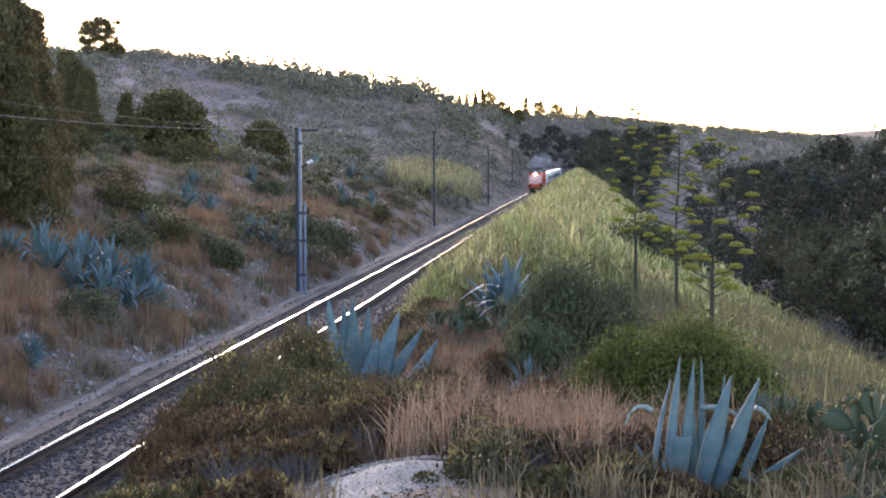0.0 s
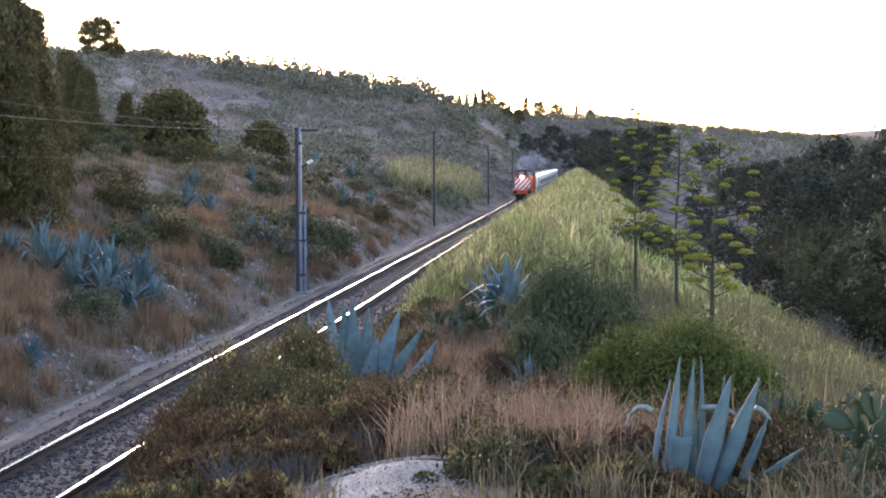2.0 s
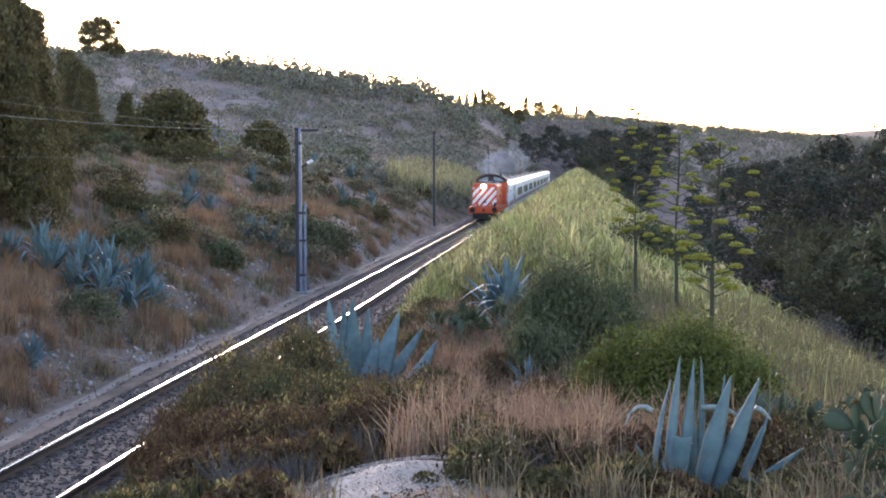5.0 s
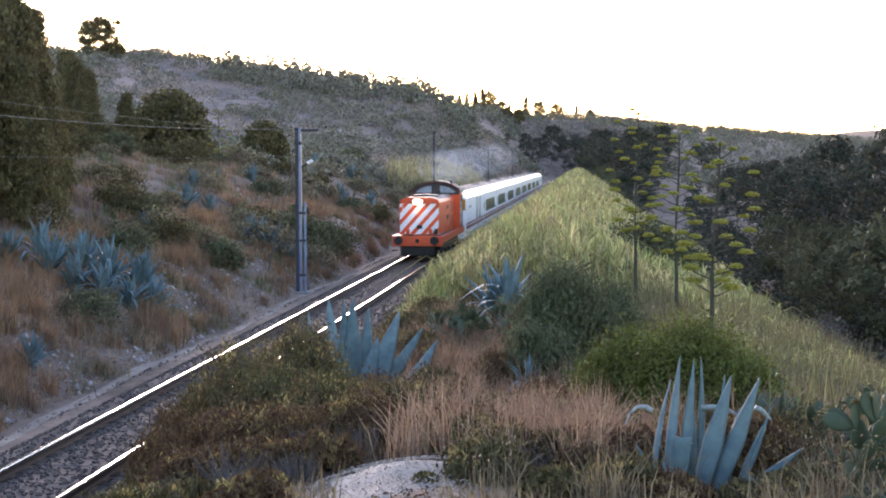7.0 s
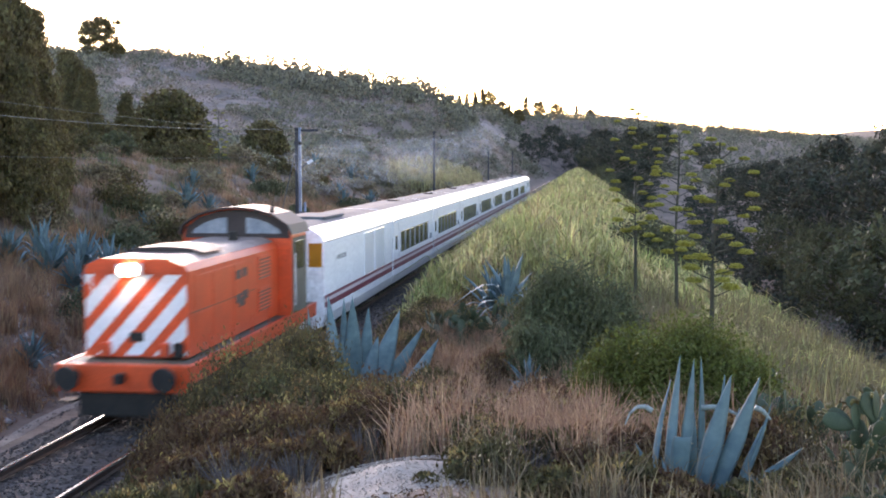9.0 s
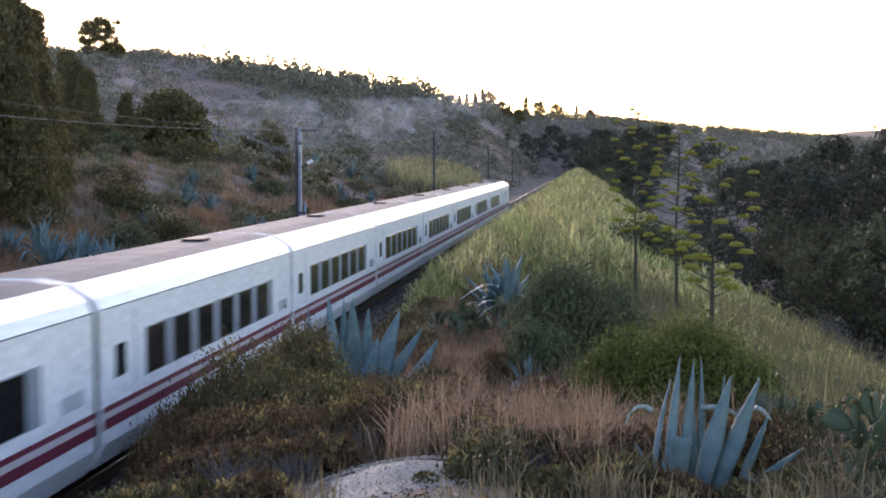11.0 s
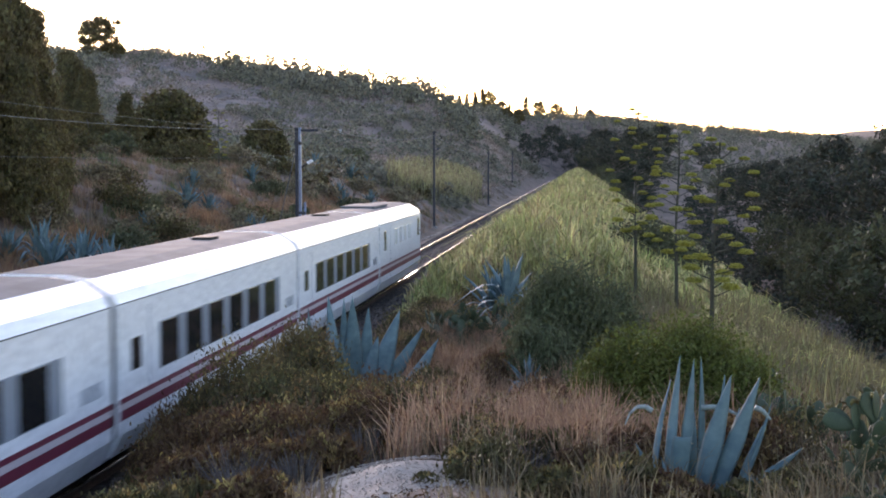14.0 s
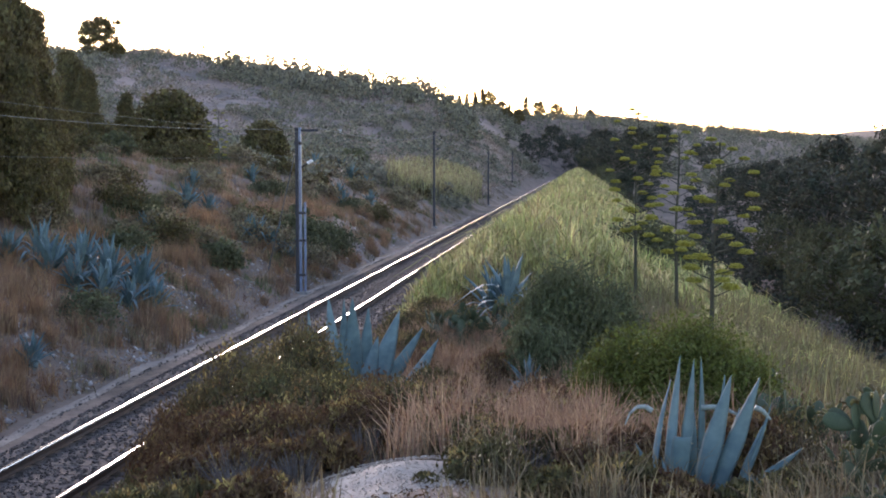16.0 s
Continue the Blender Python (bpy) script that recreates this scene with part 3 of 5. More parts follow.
M_TWIG = material("dark_shrub_wood", (0.072, 0.055, 0.043), 0.9, second=(0.045, 0.035, 0.028), scale=4, fine=40)


def stems(name, n, rx, ry, h, parent, mat=M_TWIG, r=0.012):
    bm = bmesh.new()
    for k in range(n):
        a = random.random() * 6.283
        q = random.random() ** 0.5
        rod((0.06 * math.cos(a), 0.06 * math.sin(a), -0.08), (rx * .8 * q * math.cos(a), ry * .8 * q * math.sin(a), h * (0.55 + 0.4 * random.random())), r, r * .35, 5, bm)
    return part(name, bm, mat, parent)


def shrub_mesh(name, rx, ry, h, clumps, per, size, mat, parent, spread=0.22, up=0.4, flat=0.15, stretch=1.8):
    """Clumps of small leaves inside a dome with an uneven outline."""
    a = RNG.random(clumps) * 2 * np.pi
    zz = RNG.random(clumps) ** 0.8
    rr = np.sqrt(np.clip(1 - (zz * .95) ** 2, 0, 1)) * (0.35 + 0.7 * RNG.random(clumps) ** 0.6)
    c = np.stack([rx * rr * np.cos(a), ry * rr * np.sin(a), h * (flat + (1 - flat) * zz * (0.75 + 0.3 * RNG.random(clumps)))], 1)
    p = np.repeat(c, per, axis=0) + RNG.normal(size=(clumps * per, 3)) * spread * np.array([min(rx, 1.5), min(ry, 1.5), min(h, 1.5) * .8])
    p[:, 2] = np.maximum(p[:, 2], 0.01)
    v, f = leaf_quads(p, size, stretch, up)
    return raw(name, v, f, mat, parent)


def shrub(x, y, rx, ry, h, mat, label, clumps=60, per=40, size=0.05, stem=14, sink=0.05, category="shrub", **kw):
    e = empty("shrub", pose(x, y, gz(x, y) - sink, 0, 0, 0))
    shrub_mesh("foliage", rx, ry, h, clumps, per, size, mat, e, **kw)
    if stem:
        stems("stem", stem, rx, ry, h, e)
    return tagged(e, label, category)


# ---- stuff that covers the slopes ----
def build_cover():
    def soil_gap(x, y):
        return (x < -7.2) | (fbm(x + 4, y * .8, 1.5) > -.3)

    def slope_left(x, y):
        return (x < -3.4) & (fbm(x, y, 3.1) > -0.55) & soil_gap(x, y)
    p = scatter(2700, -26, -3.5, 24, 120, slope_left)
    v, f = tufts(p, 24, 0.12, 0.58, 0.024, 0.5)
    tagged(raw("dry_grass", v, f, M_DRY), "reddish dry grass tufts on the cutting slope", "grass", kind="stuff")
    p = scatter(3000, -30, -3.3, 24, 200, lambda x, y: (fbm(x, y, 5.2) > -0.2) & soil_gap(x, y))
    v, f = tufts(p, 22, 0.18, 0.5, 0.028, 0.5)
    tagged(raw("straw_grass", v, f, M_STRAW), "pale straw grass on the cutting slope", "grass", kind="stuff")
    p = scatter(1900, -24, -3.6, 26, 170, lambda x, y: (fbm(x + 9, y, 4.2) > 0.1) & soil_gap(x, y))
    v, f = tufts(p, 34, 0.25, 0.45, 0.028, 0.5)
    tagged(raw("low_green_growth", v, f, M_GRASSGREEN), "low green weeds between dry grass tufts", "grass", kind="stuff")
    p = scatter(1000, -10.5, -3.45, 24, 95, lambda x, y: (fbm(x, y, 2.4) > -0.3) & soil_gap(x, y))
    v, f = tufts(p, 95, 0.12, 0.66, 0.015, 0.42)
    tagged(raw("slope_tussocks", v, f, material("orange_tussock_blades", (0.36, 0.19, 0.105), 0.9, second=(0.20, 0.13, 0.085), scale=1.1, spread=0.4, translucent=0.25)), "dense orange-brown grass tussocks on the cutting slope", "grass", kind="stuff")
    # reddish grass by the knoll
    p = np.concatenate([scatter(120, 5.2, 9.3, 14, 28, near=False), scatter(45, 6.9, 9.0, 12.5, 19, near=False), scatter(60, 10.2, 13.0, 14.5, 24, near=False), scatter(260, 3.4, 8.4, 26, 38, near=False), scatter(45, 8.6, 10.2, 12.3, 18, near=False)])
    p = p[((p[:, 0] - 7.25) / .9) ** 2 + ((p[:, 1] - 12.2) / 1.7) ** 2 > 1]
    p = p[(np.abs(p[:, 0] - 4.85 - (25.2 - p[:, 1]) * .174) > .75) | (p[:, 1] < 17) | (p[:, 1] > 25.5)]
    p = p[fbm(p[:, 0] * 1.0, p[:, 1], 1.3) > -.35]
    v, f = tufts(p, 44, 0.11, 0.8, 0.012, 0.6)
    tagged(raw("tall_dry_grass", v, f, M_DRY), "tall reddish dry grass on the knoll", "grass", kind="stuff")
    p = scatter(330, 3.0, 13.5, 9.5, 34, near=False)
    p = p[(p[:, 0] > 6.6) | (p[:, 1] > 26)]
    p = p[((p[:, 0] - 7.25) / .9) ** 2 + ((p[:, 1] - 12.2) / 1.7) ** 2 > 1]
    v, f = tufts(p, 46, 0.15, 0.5, 0.013, 0.55)
    tagged(raw("knoll_straw", v, f, M_STRAW), "pale straw grass on the knoll", "grass", kind="stuff")

    # seed heads on the taller stalks
    q = p[(fbm(p[:, 0], p[:, 1], 2.1) > -.2) & (p[:, 0] > 6.9)]
    q = np.repeat(q, 26, axis=0) + RNG.normal(size=(len(q) * 26, 3)) * np.array([.22, .22, .12])
    q[:, 2] = ground_height(q[:, 0], q[:, 1]) + .45 + .35 * RNG.random(len(q))
    v, f = leaf_quads(q, .009, 2.4, 1.0)
    tagged(raw("seed_heads", v, f, material("pale_seed_heads", (0.42, 0.34, 0.24), .9, second=(0.30, 0.21, 0.14), spread=.4, translucent=.3)), "pale dry seed heads above the knoll grass", "grass", kind="stuff")

    # fallen leaves and bits of straw
    for nm, args, sz, mt in (("knoll_litter", (12000, 2.6, 13.5, 9, 32), .026, M_BROWN), ("knoll_straw_litter", (5000, 2.6, 13.5, 9, 32), .02, M_STRAW), ("slope_litter", (15000, -9, -3.3, 22, 70), .05, M_DRY)):
        p = scatter(*args)
        p[:, 2] += .012 + .02 * RNG.random(len(p))
        v, f = leaf_quads(p, sz, 2.4, 0)
        tagged(raw(nm, v, f, mt), "dry leaf litter and straw on the ground", "litter", kind="stuff")
    # canes on the bank right of the line
    def top(x, y):
        t = np.interp(x, [2.8, 3.2, 5, 7, 8.5, 11.5, 15.5, 19], [0.7, 1.25, 2.35, 3.5, 3.0, 1.6, 0.0, -2])
        return t + 0.5 * smooth01((y - 120) / 120) * smooth01((9 - x) / 4)
    n = 20000
    x = 2.9 + 15.5 * RNG.random(n) ** 1.1
    y = 25 * (300 / 25) ** (RNG.random(n) ** 0.9)
    keep = (y > 40 + 1.2 * np.sin(x * 1.3) - 0.3 * (x - 9) * (x > 9)) | (x > 12.4)
    keep &= x < bank_edge(y) + 1.6
    x, y = x[keep], y[keep]
    z = ground_height(x, y)
    h = np.clip(top(x, y) - z, 0.7, 3.6) * (0.72 + 0.33 * RNG.random(len(x)))
    h *= 1 - 0.55 * smooth01((46 - y) / 8) * (x < 8)
    for name, sel, mat in (("giant_cane", np.sin(x * 2.1 + y * .35) + RNG.normal(size=len(x)) > 0.2, M_REED), ("giant_cane_green", np.sin(x * 2.1 + y * .35) + RNG.normal(size=len(x)) <= 0.2, M_REEDGREEN)):
        b = np.stack([x, y, z - .05], 1)[sel]
        hh = h[sel]
        pieces = [blade_arrays(b, hh, 0.022 + 0.0002 * b[:, 1], 0.10)]
        for q in (0.35, 0.5, 0.62, 0.74, 0.86, 0.95):
            c = b.copy()
            c[:, 2] += hh * q
            c[:, :2] += RNG.normal(size=(len(c), 2)) * 0.06
            pieces.append(blade_arrays(c, 0.36 * np.clip(hh, .8, 2) * (0.6 + 0.6 * RNG.random(len(c))), 0.032 + 0.0004 * b[:, 1], 1.0, 1.4))
        v, f = join(pieces)
        tagged(raw(name, v, f, mat), "yellow-green giant cane thicket on the bank", "reeds", kind="stuff")
    p = scatter(2300, 11.0, 19, 16, 300)
    p = p[(p[:, 0] > 12.2) | (p[:, 1] > 30)]
    v, f = tufts(p, 26, 0.30, 0.95, 0.03, 0.45)
    tagged(raw("slope_grass", v, f, material("slope_grass_blades", (0.15, 0.15, 0.06), 0.8, second=(0.20, 0.16, 0.08), scale=.4, spread=.5, translucent=.3)), "yellow-green tall grass on the valley slope", "grass", kind="stuff")
    p = scatter(1800, 10.6, 20, 16, 160)
    p = p[(p[:, 0] > 12.0) | (p[:, 1] > 30)]
    v, f = tufts(p, 24, 0.25, 0.9, 0.02, 0.5)
    tagged(raw("slope_straw", v, f, M_STRAW), "pale straw grass on the valley slope", "grass", kind="stuff")
    # cane clumps left of the line
    n = 2600
    x = -14 + 10.0 * RNG.random(n)
    y = 120 + 70 * RNG.random(n)
    keep = ((x + 9) / 4.6) ** 2 + ((y - 152) / 30) ** 2 < 1
    b = np.stack([x, y, ground_height(x, y)], 1)[keep]
    hh = 2.9 * (0.7 + 0.3 * RNG.random(len(b)))
    pieces = [blade_arrays(b, hh, 0.06, 0.12)]
    for q in (0.45, 0.65, 0.85):
        c = b.copy()
        c[:, 2] += hh * q
        pieces.append(blade_arrays(c, 0.8, 0.09, 0.8, 1.2))
    v, f = join(pieces)
    tagged(raw("cane_thicket", v, f, material("cane_thicket_leaves", (0.27, 0.25, 0.115), 0.8, second=(0.33, 0.26, 0.15), scale=.3, spread=.4, translucent=.3)), "yellow-green cane thicket beside the line", "reeds", kind="stuff")
    # scrub on the hillsides
    def hillside(x, y):
        return (ground_height(x, y) > np.where(y > 125, 0.2, 2.5)) & ((x < -14) | (y > 125)) & (x < 9.18 + y * 0.12) & (np.abs(x) > 4.6) & (fbm(x, y, 16) > -0.75)
    n = 8500
    y = 98 * (400 / 98) ** (RNG.random(n) ** .8)
    x = 9.18 + (-.47 + .50 * RNG.random(n)) * y
    k = hillside(x, y) & (x > 9.18 - 0.5 * y - 12)
    x, y = x[k], y[k]
    grove = fbm(x + 31, y * .6, 21) + .45 * RNG.normal(size=len(x))
    dark = grove > 0.05
    r = np.where(dark, 0.5 + 1.5 * RNG.random(len(x)) ** 2.0, 0.35 + .7 * RNG.random(len(x)) ** 2) * (1 + y / 600)
    per = np.where(dark, 64, 32)
    base = np.repeat(np.stack([x, y, ground_height(x, y)], 1), per, axis=0)
    rr = np.repeat(r, per)
    d = RNG.normal(size=(len(base), 3))
    d /= np.linalg.norm(d, axis=1)[:, None]
    d[:, 2] = np.abs(d[:, 2]) * .95
    c = base + d * (rr * (.45 + .6 * RNG.random(len(rr)) ** .5))[:, None]
    deep = np.repeat(dark, per)
    for nm, sel, mt, lb in (("hillside_scrub", ~deep, M_HAZESCRUB, "dry scrub scattered over the hillside, paled grey-brown for haze"), ("hillside_green_scrub", deep, M_HAZEGREEN, "grey-green bushes in groves on the hillside")):
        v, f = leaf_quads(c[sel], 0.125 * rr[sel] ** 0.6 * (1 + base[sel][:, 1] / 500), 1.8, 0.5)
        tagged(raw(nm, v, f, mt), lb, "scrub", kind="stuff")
    # bushes on the valley slope
    n = 1900
    y = 48 * (420 / 48) ** RNG.random(n)
    x = 13.5 + 25 * RNG.random(n)
    k = (np.abs(x - road_x(y)) > 3.9) & (x > bank_edge(y) + 2.2)
    x, y = x[k], y[k]
    r = (0.5 + 1.0 * RNG.random(len(x)) ** 2) * (1 + y / 400)
    base = np.repeat(np.stack([x, y, ground_height(x, y)], 1), 60, axis=0)
    rr = np.repeat(r, 60)
    off = RNG.normal(size=(len(base), 3)) * np.array([.5, .5, .5])
    off[:, 2] = np.abs(off[:, 2])
    v, f = leaf_quads(base + off * rr[:, None], 0.22 * rr ** 0.5, 1.7, 0.3)
    tagged(raw("valley_scrub", v, f, M_EUCA), "dark green scrub on the valley slope", "scrub", kind="stuff")
    # woods along the crest
    y = np.concatenate([245 + 190 * RNG.random(6500), 440 + 330 * RNG.random(3200), 700 + 500 * RNG.random(1500)])
    slope = np.concatenate([-.42 + .33 * RNG.random(6500), -.11 + .17 * RNG.random(3200), .02 + .25 * RNG.random(1500)])
    x = 9.18 + slope * y
    rise = (ground_height(x, y) - 5.3) / y
    brow = np.interp(slope, [-.42, -.33, -.27, -.2, -.15, -.1, -.05, .05, .15, .3], [.078, .080, .067, .053, .042, .036, .032, .024, .018, .014])
    k = (rise > brow - np.interp(slope, [-.4, -.3, -.2, -.1, 0, .1], [.004, .006, .016, .022, .012, .006])) & ((np.abs(x) > 8) | (y > 480))
    k &= RNG.random(len(x)) < np.interp(slope, [-.3, -.12, -.08, .3], [.28, .35, .8, .8])
    y2 = 350 * (1000 / 350) ** (RNG.random(4200) ** .8)
    x2 = 9.18 + (-.02 + .29 * RNG.random(4200)) * y2
    k2 = x2 > 13
    pts = np.concatenate([np.stack([x, y], 1)[k], np.stack([x2, y2], 1)[k2]])
    d = np.hypot(pts[:, 0], pts[:, 1])
    hgt = np.where(pts[:, 0] < -74, 1.3, 3.3) * (0.55 + 0.8 * RNG.random(len(pts))) * np.clip(d / 450, 1, 1.6) * np.interp(pts[:, 0] / d, [-.06, -.01], [1, .7])
    per = 36
    base = np.repeat(np.stack([pts[:, 0], pts[:, 1], ground_height(pts[:, 0], pts[:, 1])], 1), per, axis=0)
    hh = np.repeat(hgt, per)
    u = RNG.random(len(base))
    wid = hh * (0.10 + 0.22 * np.sin(np.pi * np.clip(u, 0.05, 1)) ** 0.7)
    c = base + np.stack([RNG.normal(size=len(base)) * wid * .7, RNG.normal(size=len(base)) * wid * .7, hh * (0.1 + 0.95 * u)], 1)
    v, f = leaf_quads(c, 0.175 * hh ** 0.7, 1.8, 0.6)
    tagged(raw("crest_woods", v, f, M_HAZEGREEN), "far woods along the hill crest, paled for haze", "woods", kind="stuff")


build_cover()


# ---- trees ----
def tree(name, h, spread_r, crown_base, clumps, per, size, mat, bark, seed, shape="round", trunk_r=0.18, lean=0.0, stretch=1.9, up=0.3):
    """Tapered trunk, limbs and a crown of leaf clumps at the limb ends."""
    random.seed(seed)
    e = empty(name)
    bm = bmesh.new()
    pts = [Vector((0, 0, -0.3))]
    for k in range(1, 7):
        t = k / 6
        pts.append(Vector((lean * h * t * t + random.gauss(0, .02 * h) * t, random.gauss(0, .02 * h) * t, h * .92 * t)))
    bm.free()
    bm = tube(pts, [trunk_r * (1 - .14 * k) for k in range(7)])
    part("trunk", bm, bark, e)
    ends = []
    lb = bmesh.new()
    for k in range(clumps):
        u = crown_base + (1 - crown_base) * (k + random.random()) / clumps
        i = min(5, int(u * 6 / .98))
        q = min(1.0, max(0.0, u * 6 - i))
        a = pts[i].lerp(pts[i + 1], q)
        w = (u - crown_base) / (1 - crown_base)
        prof = {"round": math.sin(math.pi * (0.12 + 0.8 * w)) ** .7, "cone": (1 - w) ** .8 * .95 + .06, "tall": .55 + .45 * math.sin(math.pi * w) - .45 * w * w,
                "umbrella": .25 + .8 * w * (1.25 - w ** 3)}[shape]
        ang = k * 2.4 + random.random()
        r = spread_r * prof * (.35 + .75 * random.random() ** .6)
        b = a + Vector((math.cos(ang) * r, math.sin(ang) * r, r * (.15 + .45 * random.random())))
        rod(a, b, trunk_r * .22, trunk_r * .06, 5, lb)
        ends.append(b)
    part("branchwork", lb, bark, e)
    en = np.array([tuple(b) for b in ends])
    c = np.repeat(en, per, axis=0) + RNG.normal(size=(len(en) * per, 3)) * spread_r * np.array([.14, .14, .10])
    v, f = leaf_quads(c, size, stretch, up)
    raw("crown", v, f, mat, e)
    return e


def place(thing, x, y, s, turn, label, category, group="", sink=0.1, top=None, h=13.0):
    if top is not None:
        s = min(s, max(.25, (top - gz(x, y)) / h))
    o = copy_thing(thing, pose(x, y, gz(x, y) - sink, 0, 0, turn) @ Matrix.Scale(s, 4))
    return tagged(o, label, category, group)


def build_trees():
    random.seed(5)
    kinds = [tree("tree", 14, 4.2, .25, 46, 70, .25, M_EUCA, M_PALEBARK, 11, "tall", .24, .04),
             tree("tree", 12, 4.6, .18, 50, 70, .25, M_EUCA, M_BARK, 12, "round", .24, -.05),
             tree("tree", 15, 4.0, .30, 44, 70, .25, M_EUCA, M_PALEBARK, 13, "tall", .22, .08),
             tree("tree", 9, 4.2, .08, 48, 70, .25, M_MASTIC, M_BARK, 14, "round", .2, 0)]
    lab = "dark eucalyptus tree in the valley beside the road"
    first = [True] * 4
    spots = [(37, 118, 1.25, 0), (42, 112, 1.35, 1), (45, 122, 1.45, 2), (51, 128, 1.5, 1), (40, 135, 1.25, 1), (47, 143, 1.5, 0), (37, 150, 1.1, 1), (41, 160, 1.25, 2),
             (52, 150, 1.5, 0), (36, 172, 1.1, 0), (43, 178, 1.3, 1), (50, 172, 1.45, 2), (38, 195, 1.15, 1), (46, 200, 1.35, 0), (39, 220, 1.15, 2), (48, 226, 1.3, 1),
             (44, 250, 1.2, 0), (53, 245, 1.4, 1), (41, 275, 1.1, 1), (50, 285, 1.3, 2), (60, 260, 1.4, 0), (33.5, 104, .95, 3), (36, 96, 1.0, 3), (31, 112, .8, 3), (33, 128, .85, 3), (39, 104, 1.2, 3), (34, 142, .9, 3), (33.5, 160, .8, 3),
             (57, 180, 1.5, 1), (62, 205, 1.5, 0), (66, 240, 1.5, 2), (70, 290, 1.5, 1), (60, 320, 1.4, 0), (47, 330, 1.25, 1), (41, 305, 1.1, 3)]
    for x, y, s, k in spots:
        o = place(kinds[k], x + random.gauss(0, .6), y + random.gauss(0, 1), s * random.uniform(.9, 1.1), random.uniform(0, 360),
                  lab if k < 3 else "dense dark green tree at the valley edge", "tree", "valley trees", 0.1, 5.3 + y * float(np.interp((x - 9.18) / y, [.1, .13, .151, .18, .23, .3], [.004, -.006, .0, .014, .024, .03])) - random.uniform(0, 2.0))
    # trees between the line and the road, far off
    for x, y, s, k in [(15, 290, 1.3, 1), (20, 300, 1.35, 0), (12.5, 320, 1.05, 1), (18, 335, 1.4, 1), (25, 330, 1.3, 2), (11, 360, 1.2, 3), (22, 370, 1.5, 1), (30, 380, 1.4, 0), (14, 400, 1.5, 0),
                       (8, 430, 1.4, 1), (3, 470, 1.3, 1), (-5, 480, 1.3, 0), (12, 455, 1.5, 2), (22, 430, 1.5, 1), (35, 430, 1.5, 0), (48, 420, 1.5, 1), (13, 245, .55, 3), (15.5, 262, .7, 3), (12, 272, .6, 3), (-13, 440, 1.2, 0), (-9, 410, 1.0, 1), (-18, 420, 1.1, 1)]:
        place(kinds[k], x, y, s, random.uniform(0, 360), "dark tree near the far end of the line", "tree", "far trees by the line", 0.1, 5.3 + (random.uniform(.018, .028) if x < 40 else .016) * y)
    pines = [tree("tree", 9, 2.6, .2, 44, 90, .30, M_PINE, M_BARK, 21, "round", .18), tree("tree", 10, 1.5, .1, 40, 80, .28, M_PINE, M_BARK, 22, "cone", .16),
             tree("tree", 9, 3.6, .35, 17, 70, .42, M_PINE, M_BARK, 23, "round", .2, .06)]
    ridge = [(745, 395), (700, 420), (650, 380), (625, 395), (585, 380), (545, 365), (505, 350), (480, 345), (830, 480), (845, 470), (858, 480), (870, 490), (818, 460), (800, 470),
             (770, 450), (890, 500), (933, 560), (956, 570), (985, 590), (995, 590), (905, 520), (920, 530), (1020, 600), (1045, 620), (715, 425), (690, 430), (665, 410), (600, 385)]
    for col, d in ridge:
        x = 9.18 + (col - 1042) / 2209 * d * 1.014
        k = 0 if col in (700, 715, 956, 625) else random.choice((0, 1, 1, 1))
        place(pines[k], x, d, random.uniform(.75, 1.0) * (1.15 if col in (700, 933, 956, 745) else 1), random.uniform(0, 360), "small dark tree on the hill crest", "tree", "crest trees", 0.3)
    crest = tree("tree", 9, 4.3, .12, 44, 150, .30, M_PINE, M_BARK, 24, "round", .22, .05)
    # the wind-blown pine on the crest
    place(crest, -97.0, 264, 1.5, 40, "spreading pine on the hill crest", "tree", "", 0.3, 37.0, 9.6)
    place(crest, -93.5, 265, .85, 200, "dark pine on the hill crest", "tree", "", 0.3, 31.5, 9.6)
    place(crest, -100.5, 265, .75, 120, "dark pine on the hill crest", "tree", "", 0.3, 30.5, 9.6)
    # tall conifers by the slope
    near = tree("tree", 10, 2.0, .02, 190, 105, .085, M_PINE, M_BARK, 31, "cone", .2, 0.0, 3.2, 1.2)
    for x, y, s, t in [(-13.2, 44, .92, 10), (-15.2, 46, 1.05, 70), (-11.7, 44.5, .66, 150), (-16.3, 50, 1.1, 200), (-13.8, 48, .85, 250), (-12.6, 41, .62, 20), (-14.8, 52, .8, 100), (-21.8, 75, .56, 60), (-23.0, 76, .62, 80), (-20.4, 78, .46, 170), (-24.4, 78, .7, 270), (-12.9, 48.5, .6, 33), (-13.9, 50.5, .66, 133)]:
        place(near, x, y, s, t, "tall dense dark conifer on the cutting slope", "tree", "slope conifers")
    # round dense bushes on the terrace
    dome = empty("round_tree", pose(0, 0, -50))
    shrub_mesh("foliage", 2.3, 2.3, 3.9, 230, 60, .15, M_PINE, dome, .14, .3, .04)
    stems("trunk", 7, 1.2, 1.2, 3.0, dome, M_BARK, .09)
    for x, y, s, t in [(-22.3, 92, 1.28, 0), (-19.8, 110, 1.0, 90), (-24.6, 96, .95, 40)]:
        place(dome, x, y, s, t, "round dense dark green tree on the terrace", "tree", "round terrace trees")
    for o in kinds + pines + [crest, near, dome]:
        for c in list(o.children_recursive) + [o]:
            bpy.data.objects.remove(c)
